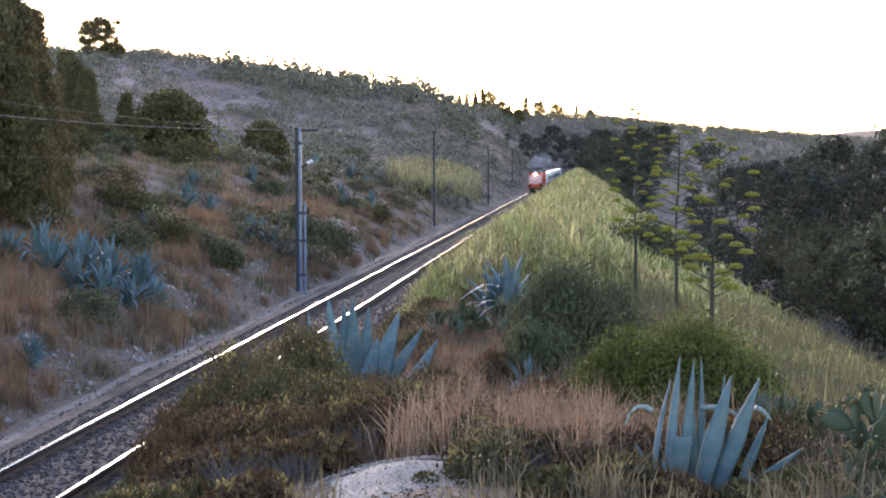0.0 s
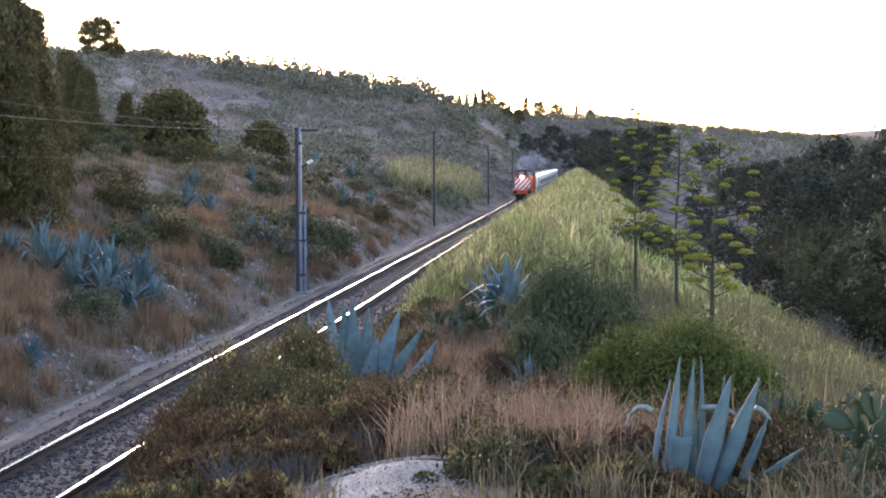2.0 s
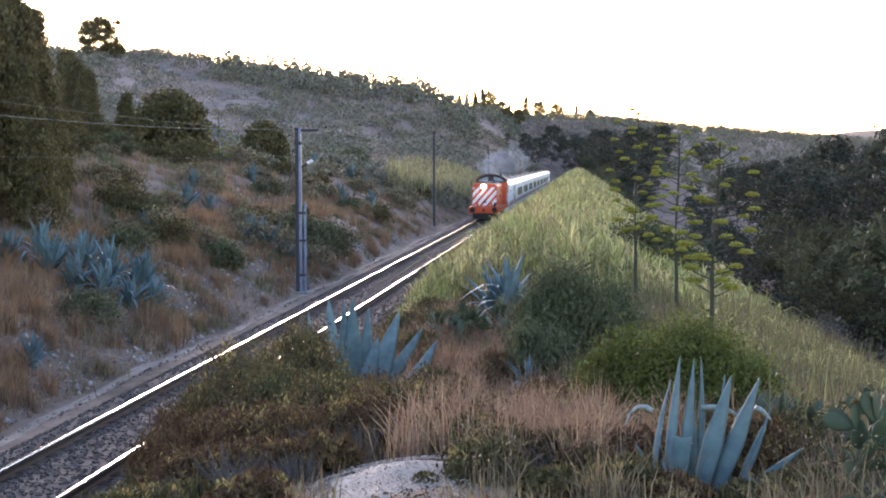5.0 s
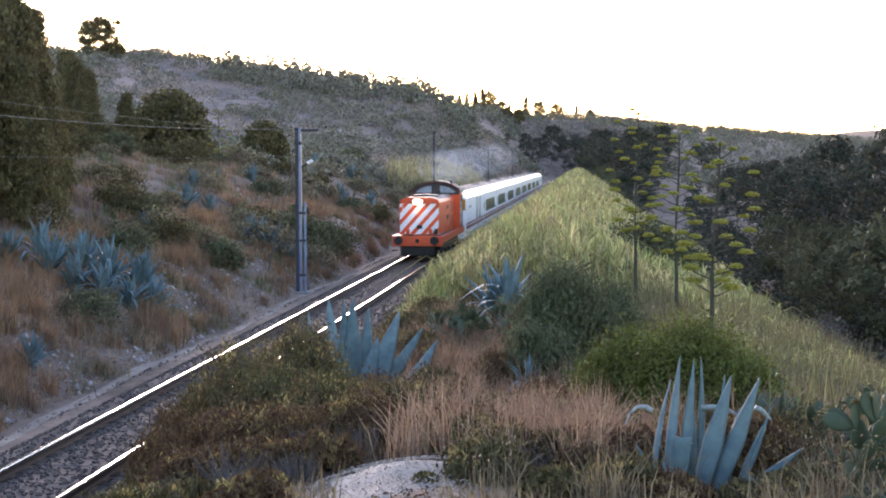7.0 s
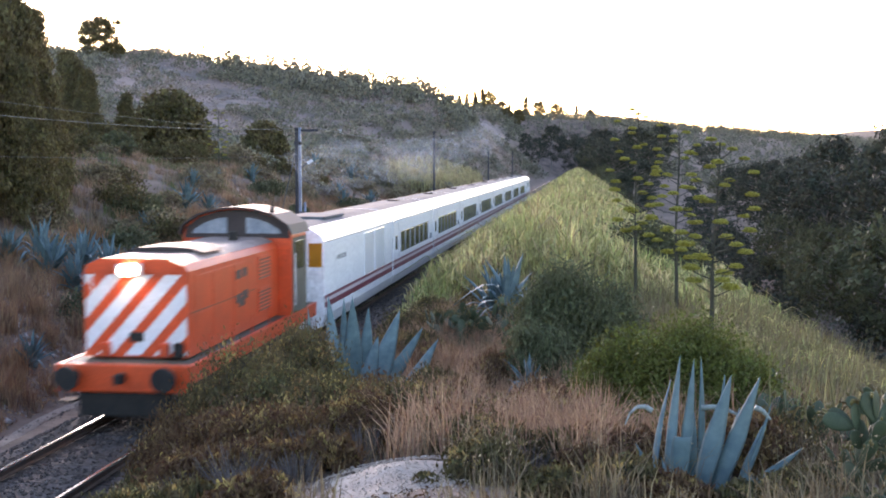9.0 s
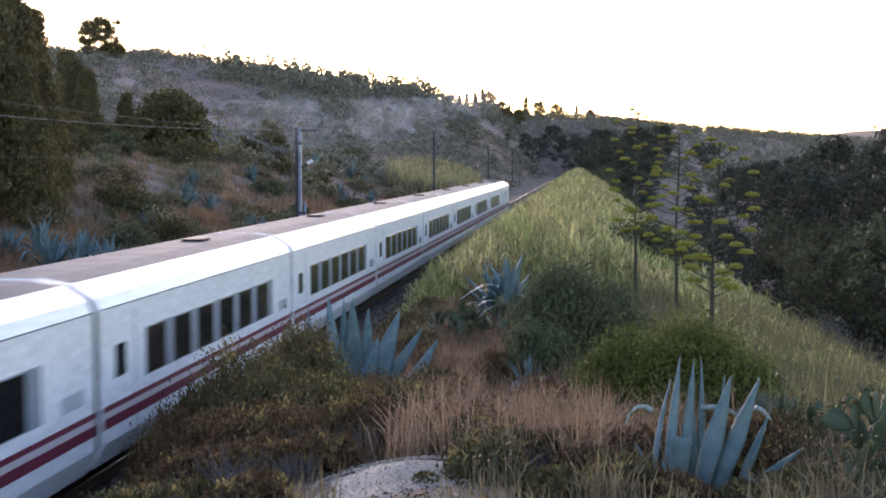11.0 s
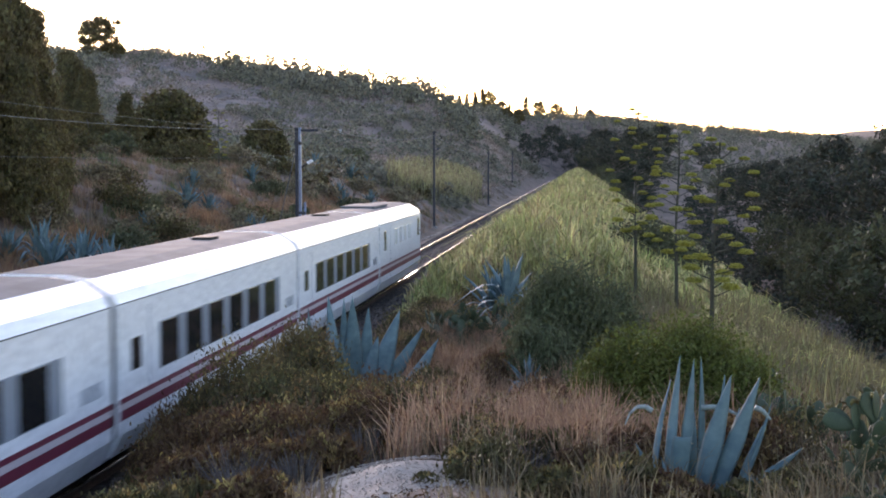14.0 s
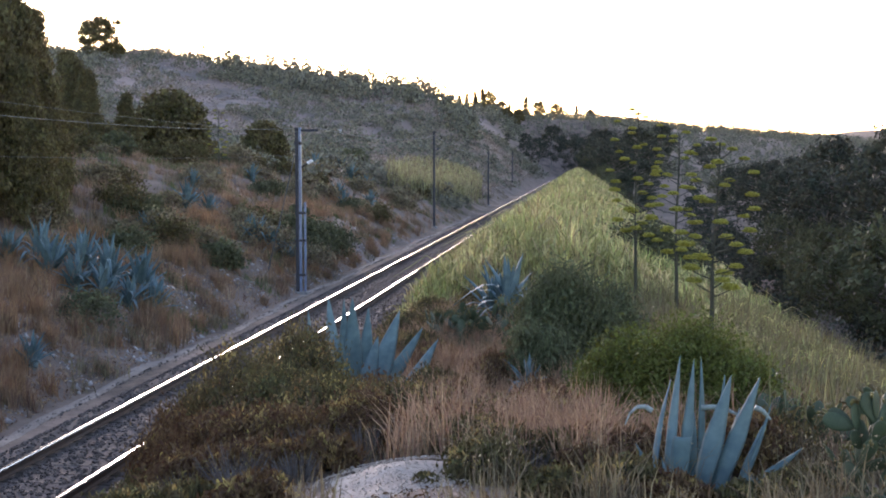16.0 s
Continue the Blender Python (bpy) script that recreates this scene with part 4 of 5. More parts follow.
    for x, y, rx, h, mt in [(-24, 80, 2.0, 1.9, M_MASTIC), (-21, 76, 1.6, 1.5, M_OLIVE), (-26, 86, 2.2, 2.2, M_MASTIC), (-28, 92, 2.0, 2.0, M_OLIVE), (-19, 72, 1.2, 1.1, M_MASTIC)]:
        shrub(x, y, rx, rx, h, mt, "grey-green shrub on the terrace edge", 70, 40, .16)


build_trees()


# ---- agaves ----
def leaf_mesh(name, length, width, curve=0.2, cut=1.0, gutter=0.35, tipbend=0.0):
    """A thick gutter-shaped leaf from the origin along +z that bends towards +y."""
    n = 12
    vs, fs = [], []
    for i in range(n + 1):
        t = i / n * cut
        w = width * np.interp(t, [0, .1, .3, .5, .75, .93, 1], [.60, .66, .94, .96, .58, .2, .02]) / 2
        th = width * .16 * (1 - t) + .004
        y = curve * length * t * t + tipbend * length * max(0, t - .7) ** 2 * 6
        z = length * (t - .12 * abs(curve) * t * t) - abs(tipbend) * length * max(0, t - .75) ** 2 * 4
        for s in (-1, -.5, 0, .5, 1):
            vs.append((s * w, y - gutter * w * (1 - s * s), z))
        for s in (.7, 0, -.7):
            vs.append((s * w, y - gutter * w * (1 - s * s) - th, z - th * .3))
    for i in range(n):
        a, b = 8 * i, 8 * (i + 1)
        for k in range(8):
            m = (k + 1) % 8
            fs.append((a + k, a + m, b + m, b + k))
    me = bpy.data.meshes.new(name)
    me.from_pydata(vs, [], fs + [tuple(range(7, -1, -1)), tuple(8 * n + k for k in range(8))])
    for p in me.polygons:
        p.use_smooth = True
    me.materials.append(M_AGAVE)
    return me


LEAVES = [leaf_mesh("leaf", 1.0, .16, .12), leaf_mesh("leaf", 1.0, .17, .3), leaf_mesh("leaf", 1.0, .15, .05), leaf_mesh("leaf", .95, .15, .42, tipbend=.5), leaf_mesh("leaf", .9, .16, .2, tipbend=1.2)]


def leaf_at(parent, me, m, label=""):
    o = new("leaf", me)
    o.parent = parent
    o.matrix_basis = m
    if label:
        o["label"] = label
    return o


def agave(x, y, size, leaves, seed, label, lean=1.0, group="", sink=.05):
    random.seed(seed)
    e = empty("agave", pose(x, y, gz(x, y) - sink))
    for k in range(leaves):
        u = k / leaves
        ang = k * 137.5 + random.uniform(-12, 12)
        tilt = (8 + 62 * u ** 1.2) * lean + random.uniform(-5, 5)
        s = size * (1.0 - .25 * abs(u - .45)) * random.uniform(.8, 1.08)
        me = LEAVES[random.choice((0, 0, 1, 2, 3, 4) if u > .3 else (0, 2, 2))]
        r = .05 + .10 * u
        a = radians(ang)
        m = pose(r * math.sin(-a) * -size, r * math.cos(a) * size, .12 * size * (1 - u), 0, 0, 0) @ pose(0, 0, 0, 0, 0, ang) @ pose(0, 0, 0, -tilt, 0, 0) @ pose(0, 0, 0, 0, 0, 0) @ Matrix.Scale(s, 4)
        leaf_at(e, me, m)
    core = rod((0, 0, -.1), (0, 0, .22 * size), .12 * size, .05 * size, 10)
    part("heart", core, M_AGAVE, e)
    return tagged(e, label, "agave", group)


def fan_agave(x, y, rows, label, sink=.05, wide=.84, gutter=.25):
    """An agave leaf by leaf: foot and tip in metres across and up from its base, width, lean in depth, curve, twist."""
    e = empty("agave", pose(x, y, gz(x, y) - sink, 0, 0, 3))
    for x0, z0, x1, z1, w, dy, cv, tw in rows:
        d = Vector((x1 - x0, dy, z1 - z0))
        me = leaf_mesh("leaf", d.length, w * wide, cv, gutter=gutter)
        zax = d.normalized()
        yax = Vector((0, 1, 0))
        yax = (yax - zax * yax.dot(zax)).normalized()
        m = Matrix((yax.cross(zax), yax, zax)).transposed().to_4x4() @ pose(0, 0, 0, 0, 0, tw)
        m.translation = (x0, -.1 + dy * .25, z0)
        leaf_at(e, me, m)
    part("heart", rod((0, 0, -.1), (0, 0, .3), .2, .06, 10), M_AGAVE, e)
    return tagged(e, label, "agave")


def near_agave():
    rows = [(-.47, .0, -.48, 1.12, .16, .05, .15, -75), (-.36, .03, -.25, 1.34, .13, -.02, .04, -20), (-.22, .03, -.06, 1.29, .155, .05, .05, 18), (-.02, .16, .05, 1.30, .12, .2, .05, 40),
            (-.06, -.02, .23, 1.18, .25, -.18, .05, -8), (.10, .1, .26, 1.14, .15, .12, .05, 25), (.12, .03, .53, 1.15, .22, -.05, .05, -14), (.36, .08, .77, .85, .10, .15, .1, 35),
            (.34, .0, .95, .52, .14, -.1, .06, -14), (.25, -.05, 1.02, .07, .17, -.3, .04, 8), (-.12, .0, .02, .85, .18, .38, .1, 30), (.22, .03, .42, .8, .16, .42, .1, -30),
            (-.40, -.04, -.62, .5, .14, .1, .1, 30), (.32, .0, .70, .62, .14, .3, .1, 20)]
    e = fan_agave(10.32, 12.5, [(a, b, c, d * 1.08, w, dy, cv, tw) for a, b, c, d, w, dy, cv, tw in rows], "large blue-green agave with upright leaves on the knoll")
    # broken leaf, cut off broad, and pale folded tips
    me = leaf_mesh("leaf", 1.2, .21, .03, cut=.56)
    leaf_at(e, me, pose(-.30, -.34, .02, 4, 5, 12), "agave leaf cut off short")
    for pts in ([(-.49, .85), (-.55, .895), (-.64, .89), (-.71, .82), (-.755, .71)], [(.53, .90), (.60, .87), (.65, .82), (.68, .78)], [(0, .89), (.15, .90), (.28, .86), (.35, .83)]):
        bm = bmesh.new()
        for k in range(len(pts) - 1):
            w = .030 * (1 - .22 * k)
            rod((pts[k][0], .05, pts[k][1]), (pts[k + 1][0], .05, pts[k + 1][1]), w, w * .8, 8, bm)
        part("leaf_tip", bm, M_AGAVEPALE, e, "pale folded leaf tip", True)
    return e


def build_agaves():
    near_agave()
    fan_agave(4.50, 25.2, [tuple(q * 1.3 for q in r[:6]) + r[6:] for r in [(-.72, -.2, -.80, 1.42, .15, .1, .08, 20), (-.30, -.3, -.49, 1.62, .26, .05, .05, 10), (-.22, -.3, -.31, 1.55, .22, .25, .05, -15), (-.08, -.3, -.08, 1.6, .34, -.1, .04, 5),
                           (.06, -.3, .15, 1.42, .28, .1, .04, 10), (.12, -.3, .65, 1.40, .38, -.1, .05, -8), (.25, -.1, 1.05, 1.09, .24, .1, .15, 10), (.55, -.3, 1.27, .95, .26, -.2, .12, 0),
                           (.05, -.2, .35, 1.0, .3, -.4, .1, 0), (-.35, -.2, -.2, .95, .32, -.4, .1, 0)]], "blue-green agave with broad leaves beside the dry grass", 0.0, 1.0)
    agave(7.05, 33.6, 2.05, 34, 42, "blue agave among the canes", .6)
    agave(6.6, 34.2, 1.75, 26, 43, "blue agave among the canes", .7)
    agave(9.95, 11.95, .36, 14, 45, "young blue-green agave at the foot of the large one", .7)
    agave(10.75, 12.1, .34, 12, 46, "young blue-green agave at the foot of the large one", .8)
    agave(8.1, 23.0, .9, 18, 44, "small blue agave in the shade of a shrub", .8)
    grp = "agaves on the slope"
    rows = [(-7.6, 37.5, 1.5), (-8.4, 38.5, 1.7), (-6.6, 37.0, 1.3), (-7.2, 39, 1.6), (-5.9, 37.5, 1.4), (-6.4, 39.3, 1.7), (-5.3, 38.2, 1.3), (-5.6, 40.0, 1.8), (-4.9, 39.2, 1.3), (-8.9, 37.2, 1.2),
            (-6.4, 57.5, 1.5), (-5.7, 58.0, 1.6), (-7.0, 58.5, 1.3), (-5.1, 58.6, 1.2), (-9.2, 51, 1.1), (-9.8, 52, 1.0), (-11.2, 62, 1.5), (-10.4, 63, 1.3), (-12.8, 68, 1.1), (-14.5, 78, 1.2), (-9.0, 92, 1.6), (-10.2, 96, 1.6), (-8.0, 98, 1.5),
            (-13.8, 120, 1.8), (-12, 118, 1.6), (-15.5, 123, 1.8), (-17, 118, 1.7), (-4.6, 29.5, 1.0), (-13.8, 84, 1.4)]
    for k, (x, y, s) in enumerate(rows):
        agave(x, y, s, 24 if y < 70 else 16, 60 + k, "spiky blue agave in dry grass on the slope", random.uniform(.7, .95), grp)


build_agaves()


# ---- flowering agave stalks ----
def umbel_mesh():
    """A flat-bottomed cushion of crowded flower heads, in one skin."""
    bm = bmesh.new()
    bmesh.ops.create_icosphere(bm, subdivisions=4, radius=1)
    for v in bm.verts:
        d = v.co.copy()
        k = 1 + .30 * noise.noise(d * 3.1) + .42 * noise.noise(d * 7.5 + Vector((4, 1, 2))) + .2 * noise.noise(d * 15)
        v.co = Vector((d.x * .25 * k, d.y * .25 * k, d.z * (.13 if d.z > 0 else .05) * k))
    me = bpy.data.meshes.new("umbel")
    bm.to_mesh(me)
    bm.free()
    me.materials.append(M_UMBEL)
    return me


def flower_stalk(x, y, top, branches, first, seed, lean=0.0):
    random.seed(seed)
    h = top - gz(x, y) + .1
    e = empty("agave_stalk", pose(x, y, gz(x, y) - .1, 0, lean, 0))
    pts = [Vector((.03 * math.sin(k * 1.3), .02 * math.cos(k), h * k / 7)) for k in range(8)]
    bm = tube(pts, [.066 - .007 * k for k in range(8)])
    part("stem", bm, M_STALK, e)
    for k in range(branches):
        u = first + (.985 - first) * k / (branches - 1)
        ang = k * 2.4 + random.uniform(-.3, .3)
        w = (u - first) / (1 - first)
        r = (.22 + .62 * math.sin(math.pi * (.18 + .72 * (1 - w))) ** 1.0) * random.uniform(.85, 1.1) * (1 if w < .9 else .5)
        z = h * u
        a = Vector((0, 0, z - .12))
        b = Vector((math.cos(ang) * r * .75, math.sin(ang) * r * .75, z + .02))
        c = Vector((math.cos(ang) * r, math.sin(ang) * r, z + .12))
        bb = rod(a, b, .016, .012, 5)
        rod(b, c, .012, .010, 5, bb)
        br = part("branch", bb, M_STALK, e)
        fl = new("umbel", UMBEL)
        fl.parent = br
        fl.matrix_basis = Matrix.Translation(c) @ pose(0, 0, 0, 0, 0, random.uniform(0, 360)) @ Matrix.Scale((.72 - .28 * w) * random.uniform(.85, 1.1), 4)
        fl["label"] = "flat yellow-green flower cluster"
    return tagged(e, "tall flowering agave stalk with yellow-green flower clusters", "agave stalk", "agave stalks")


UMBEL = umbel_mesh()
flower_stalk(10.65, 40, 6.9, 34, .38, 3, .6)
flower_stalk(11.7, 36.5, 6.1, 30, .36, 4, .4)
flower_stalk(11.95, 29, 5.75, 34, .34, 5, 2.0)
flower_stalk(-17.4, 88, gz(-17.4, 88) + 4.0, 18, .2, 6)


# ---- prickly pears ----
def pad_mesh(name, length, width, thick, seg=12):
    bm = bmesh.new()
    bmesh.ops.create_uvsphere(bm, u_segments=seg, v_segments=seg - 3, radius=.5)
    for v in bm.verts:
        t = v.co.z + .5
        k = .55 + .75 * t - .25 * t * t
        v.co = Vector((v.co.x * width * k, v.co.y * thick, t * length))
    for f in bm.faces:
        f.smooth = True
    me = bpy.data.meshes.new(name)
    bm.to_mesh(me)
    bm.free()
    return me


PAD = pad_mesh("pad", .42, .26, .045)
PAD.materials.append(M_PAD)
FRUIT = pad_mesh("fruit", .085, .045, .045, 7)
FRUIT.materials.append(M_FRUIT)


def prickly_pear(x, y, size, levels, roots, seed, label, turn=0, fruits=6):
    random.seed(seed)
    e = empty("prickly_pear", pose(x, y, gz(x, y) - .04, 0, 0, turn))

    def grow(m, level):
        o = new("pad", PAD)
        o.parent = e
        o.matrix_basis = m
        if level == 0:
            for k in range(random.randint(2, fruits)):
                a = random.uniform(-70, 70)
                f = new("fruit", FRUIT)
                f.parent = o
                f.matrix_basis = pose(.12 * math.sin(radians(a)), 0, .24 + .17 * math.cos(radians(a)), random.uniform(-20, 20), a * .8, 0)
            return
        for k in range(random.choice((1, 2, 2, 3))):
            a = random.uniform(-65, 65)
            q = m @ pose(.11 * math.sin(radians(a)), 0, .24 + .16 * math.cos(radians(a)), random.uniform(-25, 25), a * .9, random.uniform(-70, 70)) @ Matrix.Scale(random.uniform(.85, 1.02), 4)
            grow(q, level - 1)
    for k in range(roots):
        a = random.uniform(0, 6.28)
        grow(pose(.28 * size * math.cos(a) * (k > 0), .28 * size * math.sin(a) * (k > 0), 0, random.uniform(-25, 25), random.uniform(-45, 45), random.uniform(0, 180)) @ Matrix.Scale(size, 4), levels)
    return tagged(e, label, "cactus", "prickly pears")


for x, y, s, lv, rt, sd in [(11.8, 11.9, .72, 2, 3, 1), (12.0, 12.9, .8, 3, 3, 2), (11.95, 11.3, .66, 2, 2, 3), (11.62, 10.5, .6, 1, 3, 4), (12.35, 13.8, .8, 3, 3, 9), (11.95, 15.6, .8, 2, 3, 12), (11.6, 16.9, .85, 2, 4, 15), (11.3, 18.9, .9, 2, 3, 16)]:
    prickly_pear(x, y, s, lv, rt, sd, "green prickly pear cactus with small fruits")
for x, y, s, lv, rt, sd in [(6.1, 30.5, 1.1, 2, 5, 21), (6.7, 31.3, 1.1, 2, 5, 22), (5.6, 31.5, 1.0, 2, 4, 23), (7.1, 30.2, 1.0, 2, 4, 24), (11.4, 20.2, 1.0, 2, 4, 25), (11.2, 26, 1.0, 2, 5, 26), (4.3, 24.2, .6, 1, 3, 27)]:
    prickly_pear(x, y, s, lv, rt, sd, "dark green prickly pear thicket")


# ---- shrubs on the knoll and along the slope ----
def build_shrubs():
    L1, L2, L3 = "olive-brown shrub with dry twigs on the knoll", "brown half-dry shrub on the knoll", "olive shrub with yellowish tips on the knoll"
    rows = [(5.6, 17.5, 1.0, .95, M_OLIVE, L1), (4.6, 18.5, 1.0, 1.2, M_OLIVE, L1), (3.5, 20.2, 1.0, 1.85, M_OLIVE, L1), (4.1, 21.5, .9, 1.75, M_OLIVE, L1), (2.9, 19.3, .7, 1.25, M_BROWN, L2), (4.0, 22.3, .9, 1.7, M_OLIVE, L1), (4.3, 17.0, .9, .9, M_BROWN, L2), (5.2, 15.6, .85, .8, M_BROWN, L2),
            (3.5, 17.8, .8, .9, M_BROWN, L2), (5.9, 19.5, .8, .9, M_BROWN, L2), (6.6, 18.0, .8, .75, M_OLIVE, L1), (6.3, 15.8, .6, .7, M_BROWN, L2), (5.6, 13.6, .6, .5, M_BROWN, L2), (4.7, 14.0, .7, .6, M_BROWN, L2),
            (3.55, 14.6, .7, .55, M_OLIVE, L3), (4.0, 13.4, .6, .5, M_OLIVE, L3), (3.1, 15.6, .5, .45, M_OLIVE, L3), (7.9, 14.5, .55, .5, M_OLIVE, L3), (8.3, 13.3, .5, .45, M_OLIVE, L3), (7.4, 16.8, .5, .5, M_BROWN, L2), (8.6, 16.0, .5, .5, M_BROWN, L2), (3.2, 21.5, .8, 1.0, M_OLIVE, L1), (3.4, 23.8, .7, .9, M_OLIVE, L1),
            (7.62, 11.9, .12, .13, M_OLIVE, L3), (3.9, 23.9, .6, .9, M_BROWN, L2), (2.75, 20.6, .75, 1.5, M_OLIVE, L1), (2.45, 19.0, .6, 1.45, M_BROWN, L2), (2.5, 18.0, .5, .9, M_OLIVE, L1), (2.35, 21.4, .55, 1.75, M_OLIVE, L1), (2.3, 20.0, .5, 1.6, M_BROWN, L2), (2.35, 22.7, .55, 1.6, M_OLIVE, L1), (2.5, 24.0, .5, 1.3, M_OLIVE, L1), (2.6, 22.0, .6, 1.2, M_OLIVE, L1), (4.5, 12.6, .45, .4, M_OLIVE, L3), (5.2, 12.2, .35, .3, M_OLIVE, L3), (6.3, 13.5, .35, .4, M_BROWN, L2), (8.2, 12.3, .4, .4, M_OLIVE, L3), (9.5, 11.7, .38, .34, M_OLIVE, L1), (10.0, 11.5, .34, .24, M_BROWN, L2), (10.7, 11.6, .4, .26, M_OLIVE, L1), (11.2, 11.9, .36, .36, M_OLIVE, L1), (9.2, 12.6, .36, .4, M_BROWN, L2), (10.9, 13.6, .5, .6, M_BROWN, L2), (10.3, 14.2, .5, .5, M_OLIVE, L1), (11.3, 14.4, .5, .55, M_OLIVE, L1), (9.7, 13.4, .4, .5, M_BROWN, L2), (8.9, 11.4, .3, .28, M_OLIVE, L3), (6.0, 11.6, .4, .32, M_BROWN, L2), (4.9, 11.6, .5, .4, M_OLIVE, L3), (4.1, 12.2, .5, .45, M_OLIVE, L3), (3.4, 13.0, .5, .45, M_OLIVE, L3), (8.9, 13.4, .45, .45, M_OLIVE, L3), (9.3, 14.6, .4, .45, M_BROWN, L2), (8.0, 15.6, .5, .5, M_BROWN, L2), (7.3, 15.2, .4, .45, M_OLIVE, L3), (6.9, 21.0, .5, .6, M_BROWN, L2), (7.8, 19.0, .45, .55, M_OLIVE, L1), (8.4, 21.2, .5, .6, M_BROWN, L2), (6.4, 22.6, .5, .6, M_OLIVE, L1), (8.8, 18.2, .5, .6, M_BROWN, L2), (7.4, 24.0, .6, .7, M_BROWN, L2), (9.4, 16.8, .45, .5, M_OLIVE, L3), (5.2, 29.2, .7, .7, M_OLIVE, L1), (4.4, 31.0, .7, .6, M_OLIVE, L1), (5.8, 27.6, .6, .6, M_BROWN, L2), (4.2, 34.0, .8, .8, M_OLIVE, L1), (5.2, 33.0, .7, .8, M_OLIVE, L1), (5.9, 36.0, .8, .9, M_OLIVE, L1), (4.5, 37.2, .7, .8, M_OLIVE, L1)]
    shrub(2.95, 18.4, .25, .22, .5, M_GREENSPRIG, "small fresh green shrub beside the ballast", 24, 60, .035, 8, stretch=2.2, up=.6)
    for x, y, r, h, m, lb in rows:
        e = shrub(x, y, r, r * .9, h, m, lb, int(66 * r + 24), 85, .026, 40, stretch=3.3, up=1.0, spread=.15)
        shrub_mesh("dry_foliage", r * 1.03, r * .93, h * 1.06, int(46 * r + 8), 20, .022, M_TIPS, e, .08, 1.2, .3, 3.4)
    for x, y, r, h in [(5.4, 13.0, .6, .6), (4.8, 13.3, .5, .5), (6.0, 14.2, .5, .6), (6.1, 12.9, .4, .4), (5.7, 12.2, .45, .4), (8.6, 12.6, .35, .4), (6.4, 15.0, .4, .5), (4.9, 16.2, .5, .9), (7.2, 19.0, .4, .7)]:
        e = empty("dead_shrub", pose(x, y, gz(x, y) - .04))
        stems("twig_mass", 110, r, r, h, e, M_GREYSH, .006)
        tagged(e, "grey dead shrub of bare twigs", "shrub")
    F, G = "large grey-green feathery bush below the canes", "green round bush beside the agave"
    shrub(8.75, 25.6, 1.1, 1.0, 2.15, M_FEATHER, F, 300, 80, .034, 26, stretch=3.4, up=1.0, spread=.16)
    shrub(9.6, 26.6, .85, .9, 1.75, M_FEATHER, F, 200, 80, .034, 18, stretch=3.4, up=1.0, spread=.16)
    shrub(8.3, 24.0, .7, .7, 1.2, M_FEATHER, "grey-green feathery bush below the canes", 130, 70, .034, 14, stretch=3.4, up=1.0, spread=.16)
    shrub(9.9, 19.6, .85, .8, 1.35, M_BUSH, G, 230, 90, .034, 14, spread=.16)
    shrub(10.7, 18.6, .9, .85, 1.5, M_BUSH, G, 250, 90, .034, 14, spread=.16)
    shrub(11.3, 18.0, .7, .7, 1.1, M_BUSH, G, 150, 90, .034, 10, spread=.16)
    shrub(9.4, 21.5, .6, .6, .9, M_BUSH, "green bush beside the agave", 110, 80, .034, 10, spread=.16)
    shrub(11.5, 56, 1.9, 1.7, 2.6, M_MASTIC, "dark bush on the edge of the bank", 170, 60, .09, 12)
    shrub(13.2, 60, 1.6, 1.6, 2.1, M_MASTIC, "dark bush on the edge of the bank", 130, 60, .09, 12)
    shrub(14.8, 92, 2.4, 2.2, 2.4, M_MASTIC, "dark bush on the edge of the bank", 130, 60, .15, 12)
    shrub(17.6, 45, .9, .9, 2.2, M_GREYSH, "grey half-dead shrub on the valley slope", 70, 50, .045, 24)
    random.seed(9)
    for k in range(95):
        y = 27 * (150 / 27) ** random.random()
        x = -4.4 - 17 * random.random() ** .9
        r = random.uniform(.45, 1.0) * (1 + y / 160)
        shrub(x, y, r, r, r * random.uniform(.7, 1.0), random.choice((M_SLOPESHRUB, M_SLOPESHRUB, M_MASTIC, M_OLIVE)), "low olive shrub on the cutting slope", 44, 40, .035 + y * .0008, 6)
    for x, y, r, h in [(-5.6, 63, 1.6, 1.7), (-4.9, 67, 1.3, 1.3), (-5.9, 50, .8, .9), (-16, 55, 1.2, 1.0)]:
        shrub(x, y, r, r, h, M_MASTIC, "dark green shrub at the foot of the slope", 90, 45, .09, 8)


build_shrubs()


# ---- poles and wires along the line ----
M_POLE = material("dark_pole_steel", (0.045, 0.045, 0.055), 0.6, second=(0.03, 0.03, 0.036), scale=3, fine=25, bump=0.004)
# Paler blue paints the bright lit side of the dark double pole.
M_POLELIT = material("blue_grey_steel_highlight", (0.20, 0.25, 0.36), 0.4, 0.3, second=(0.14, 0.17, 0.25), scale=2)
M_WIRE = material("grey_wire", (0.10, 0.10, 0.105), 0.5)
M_PALE = material("pale_dust", (0.43, 0.36, 0.30), 0.95, second=(0.31, 0.255, 0.215), scale=1.4, fine=22, bump=0.02)


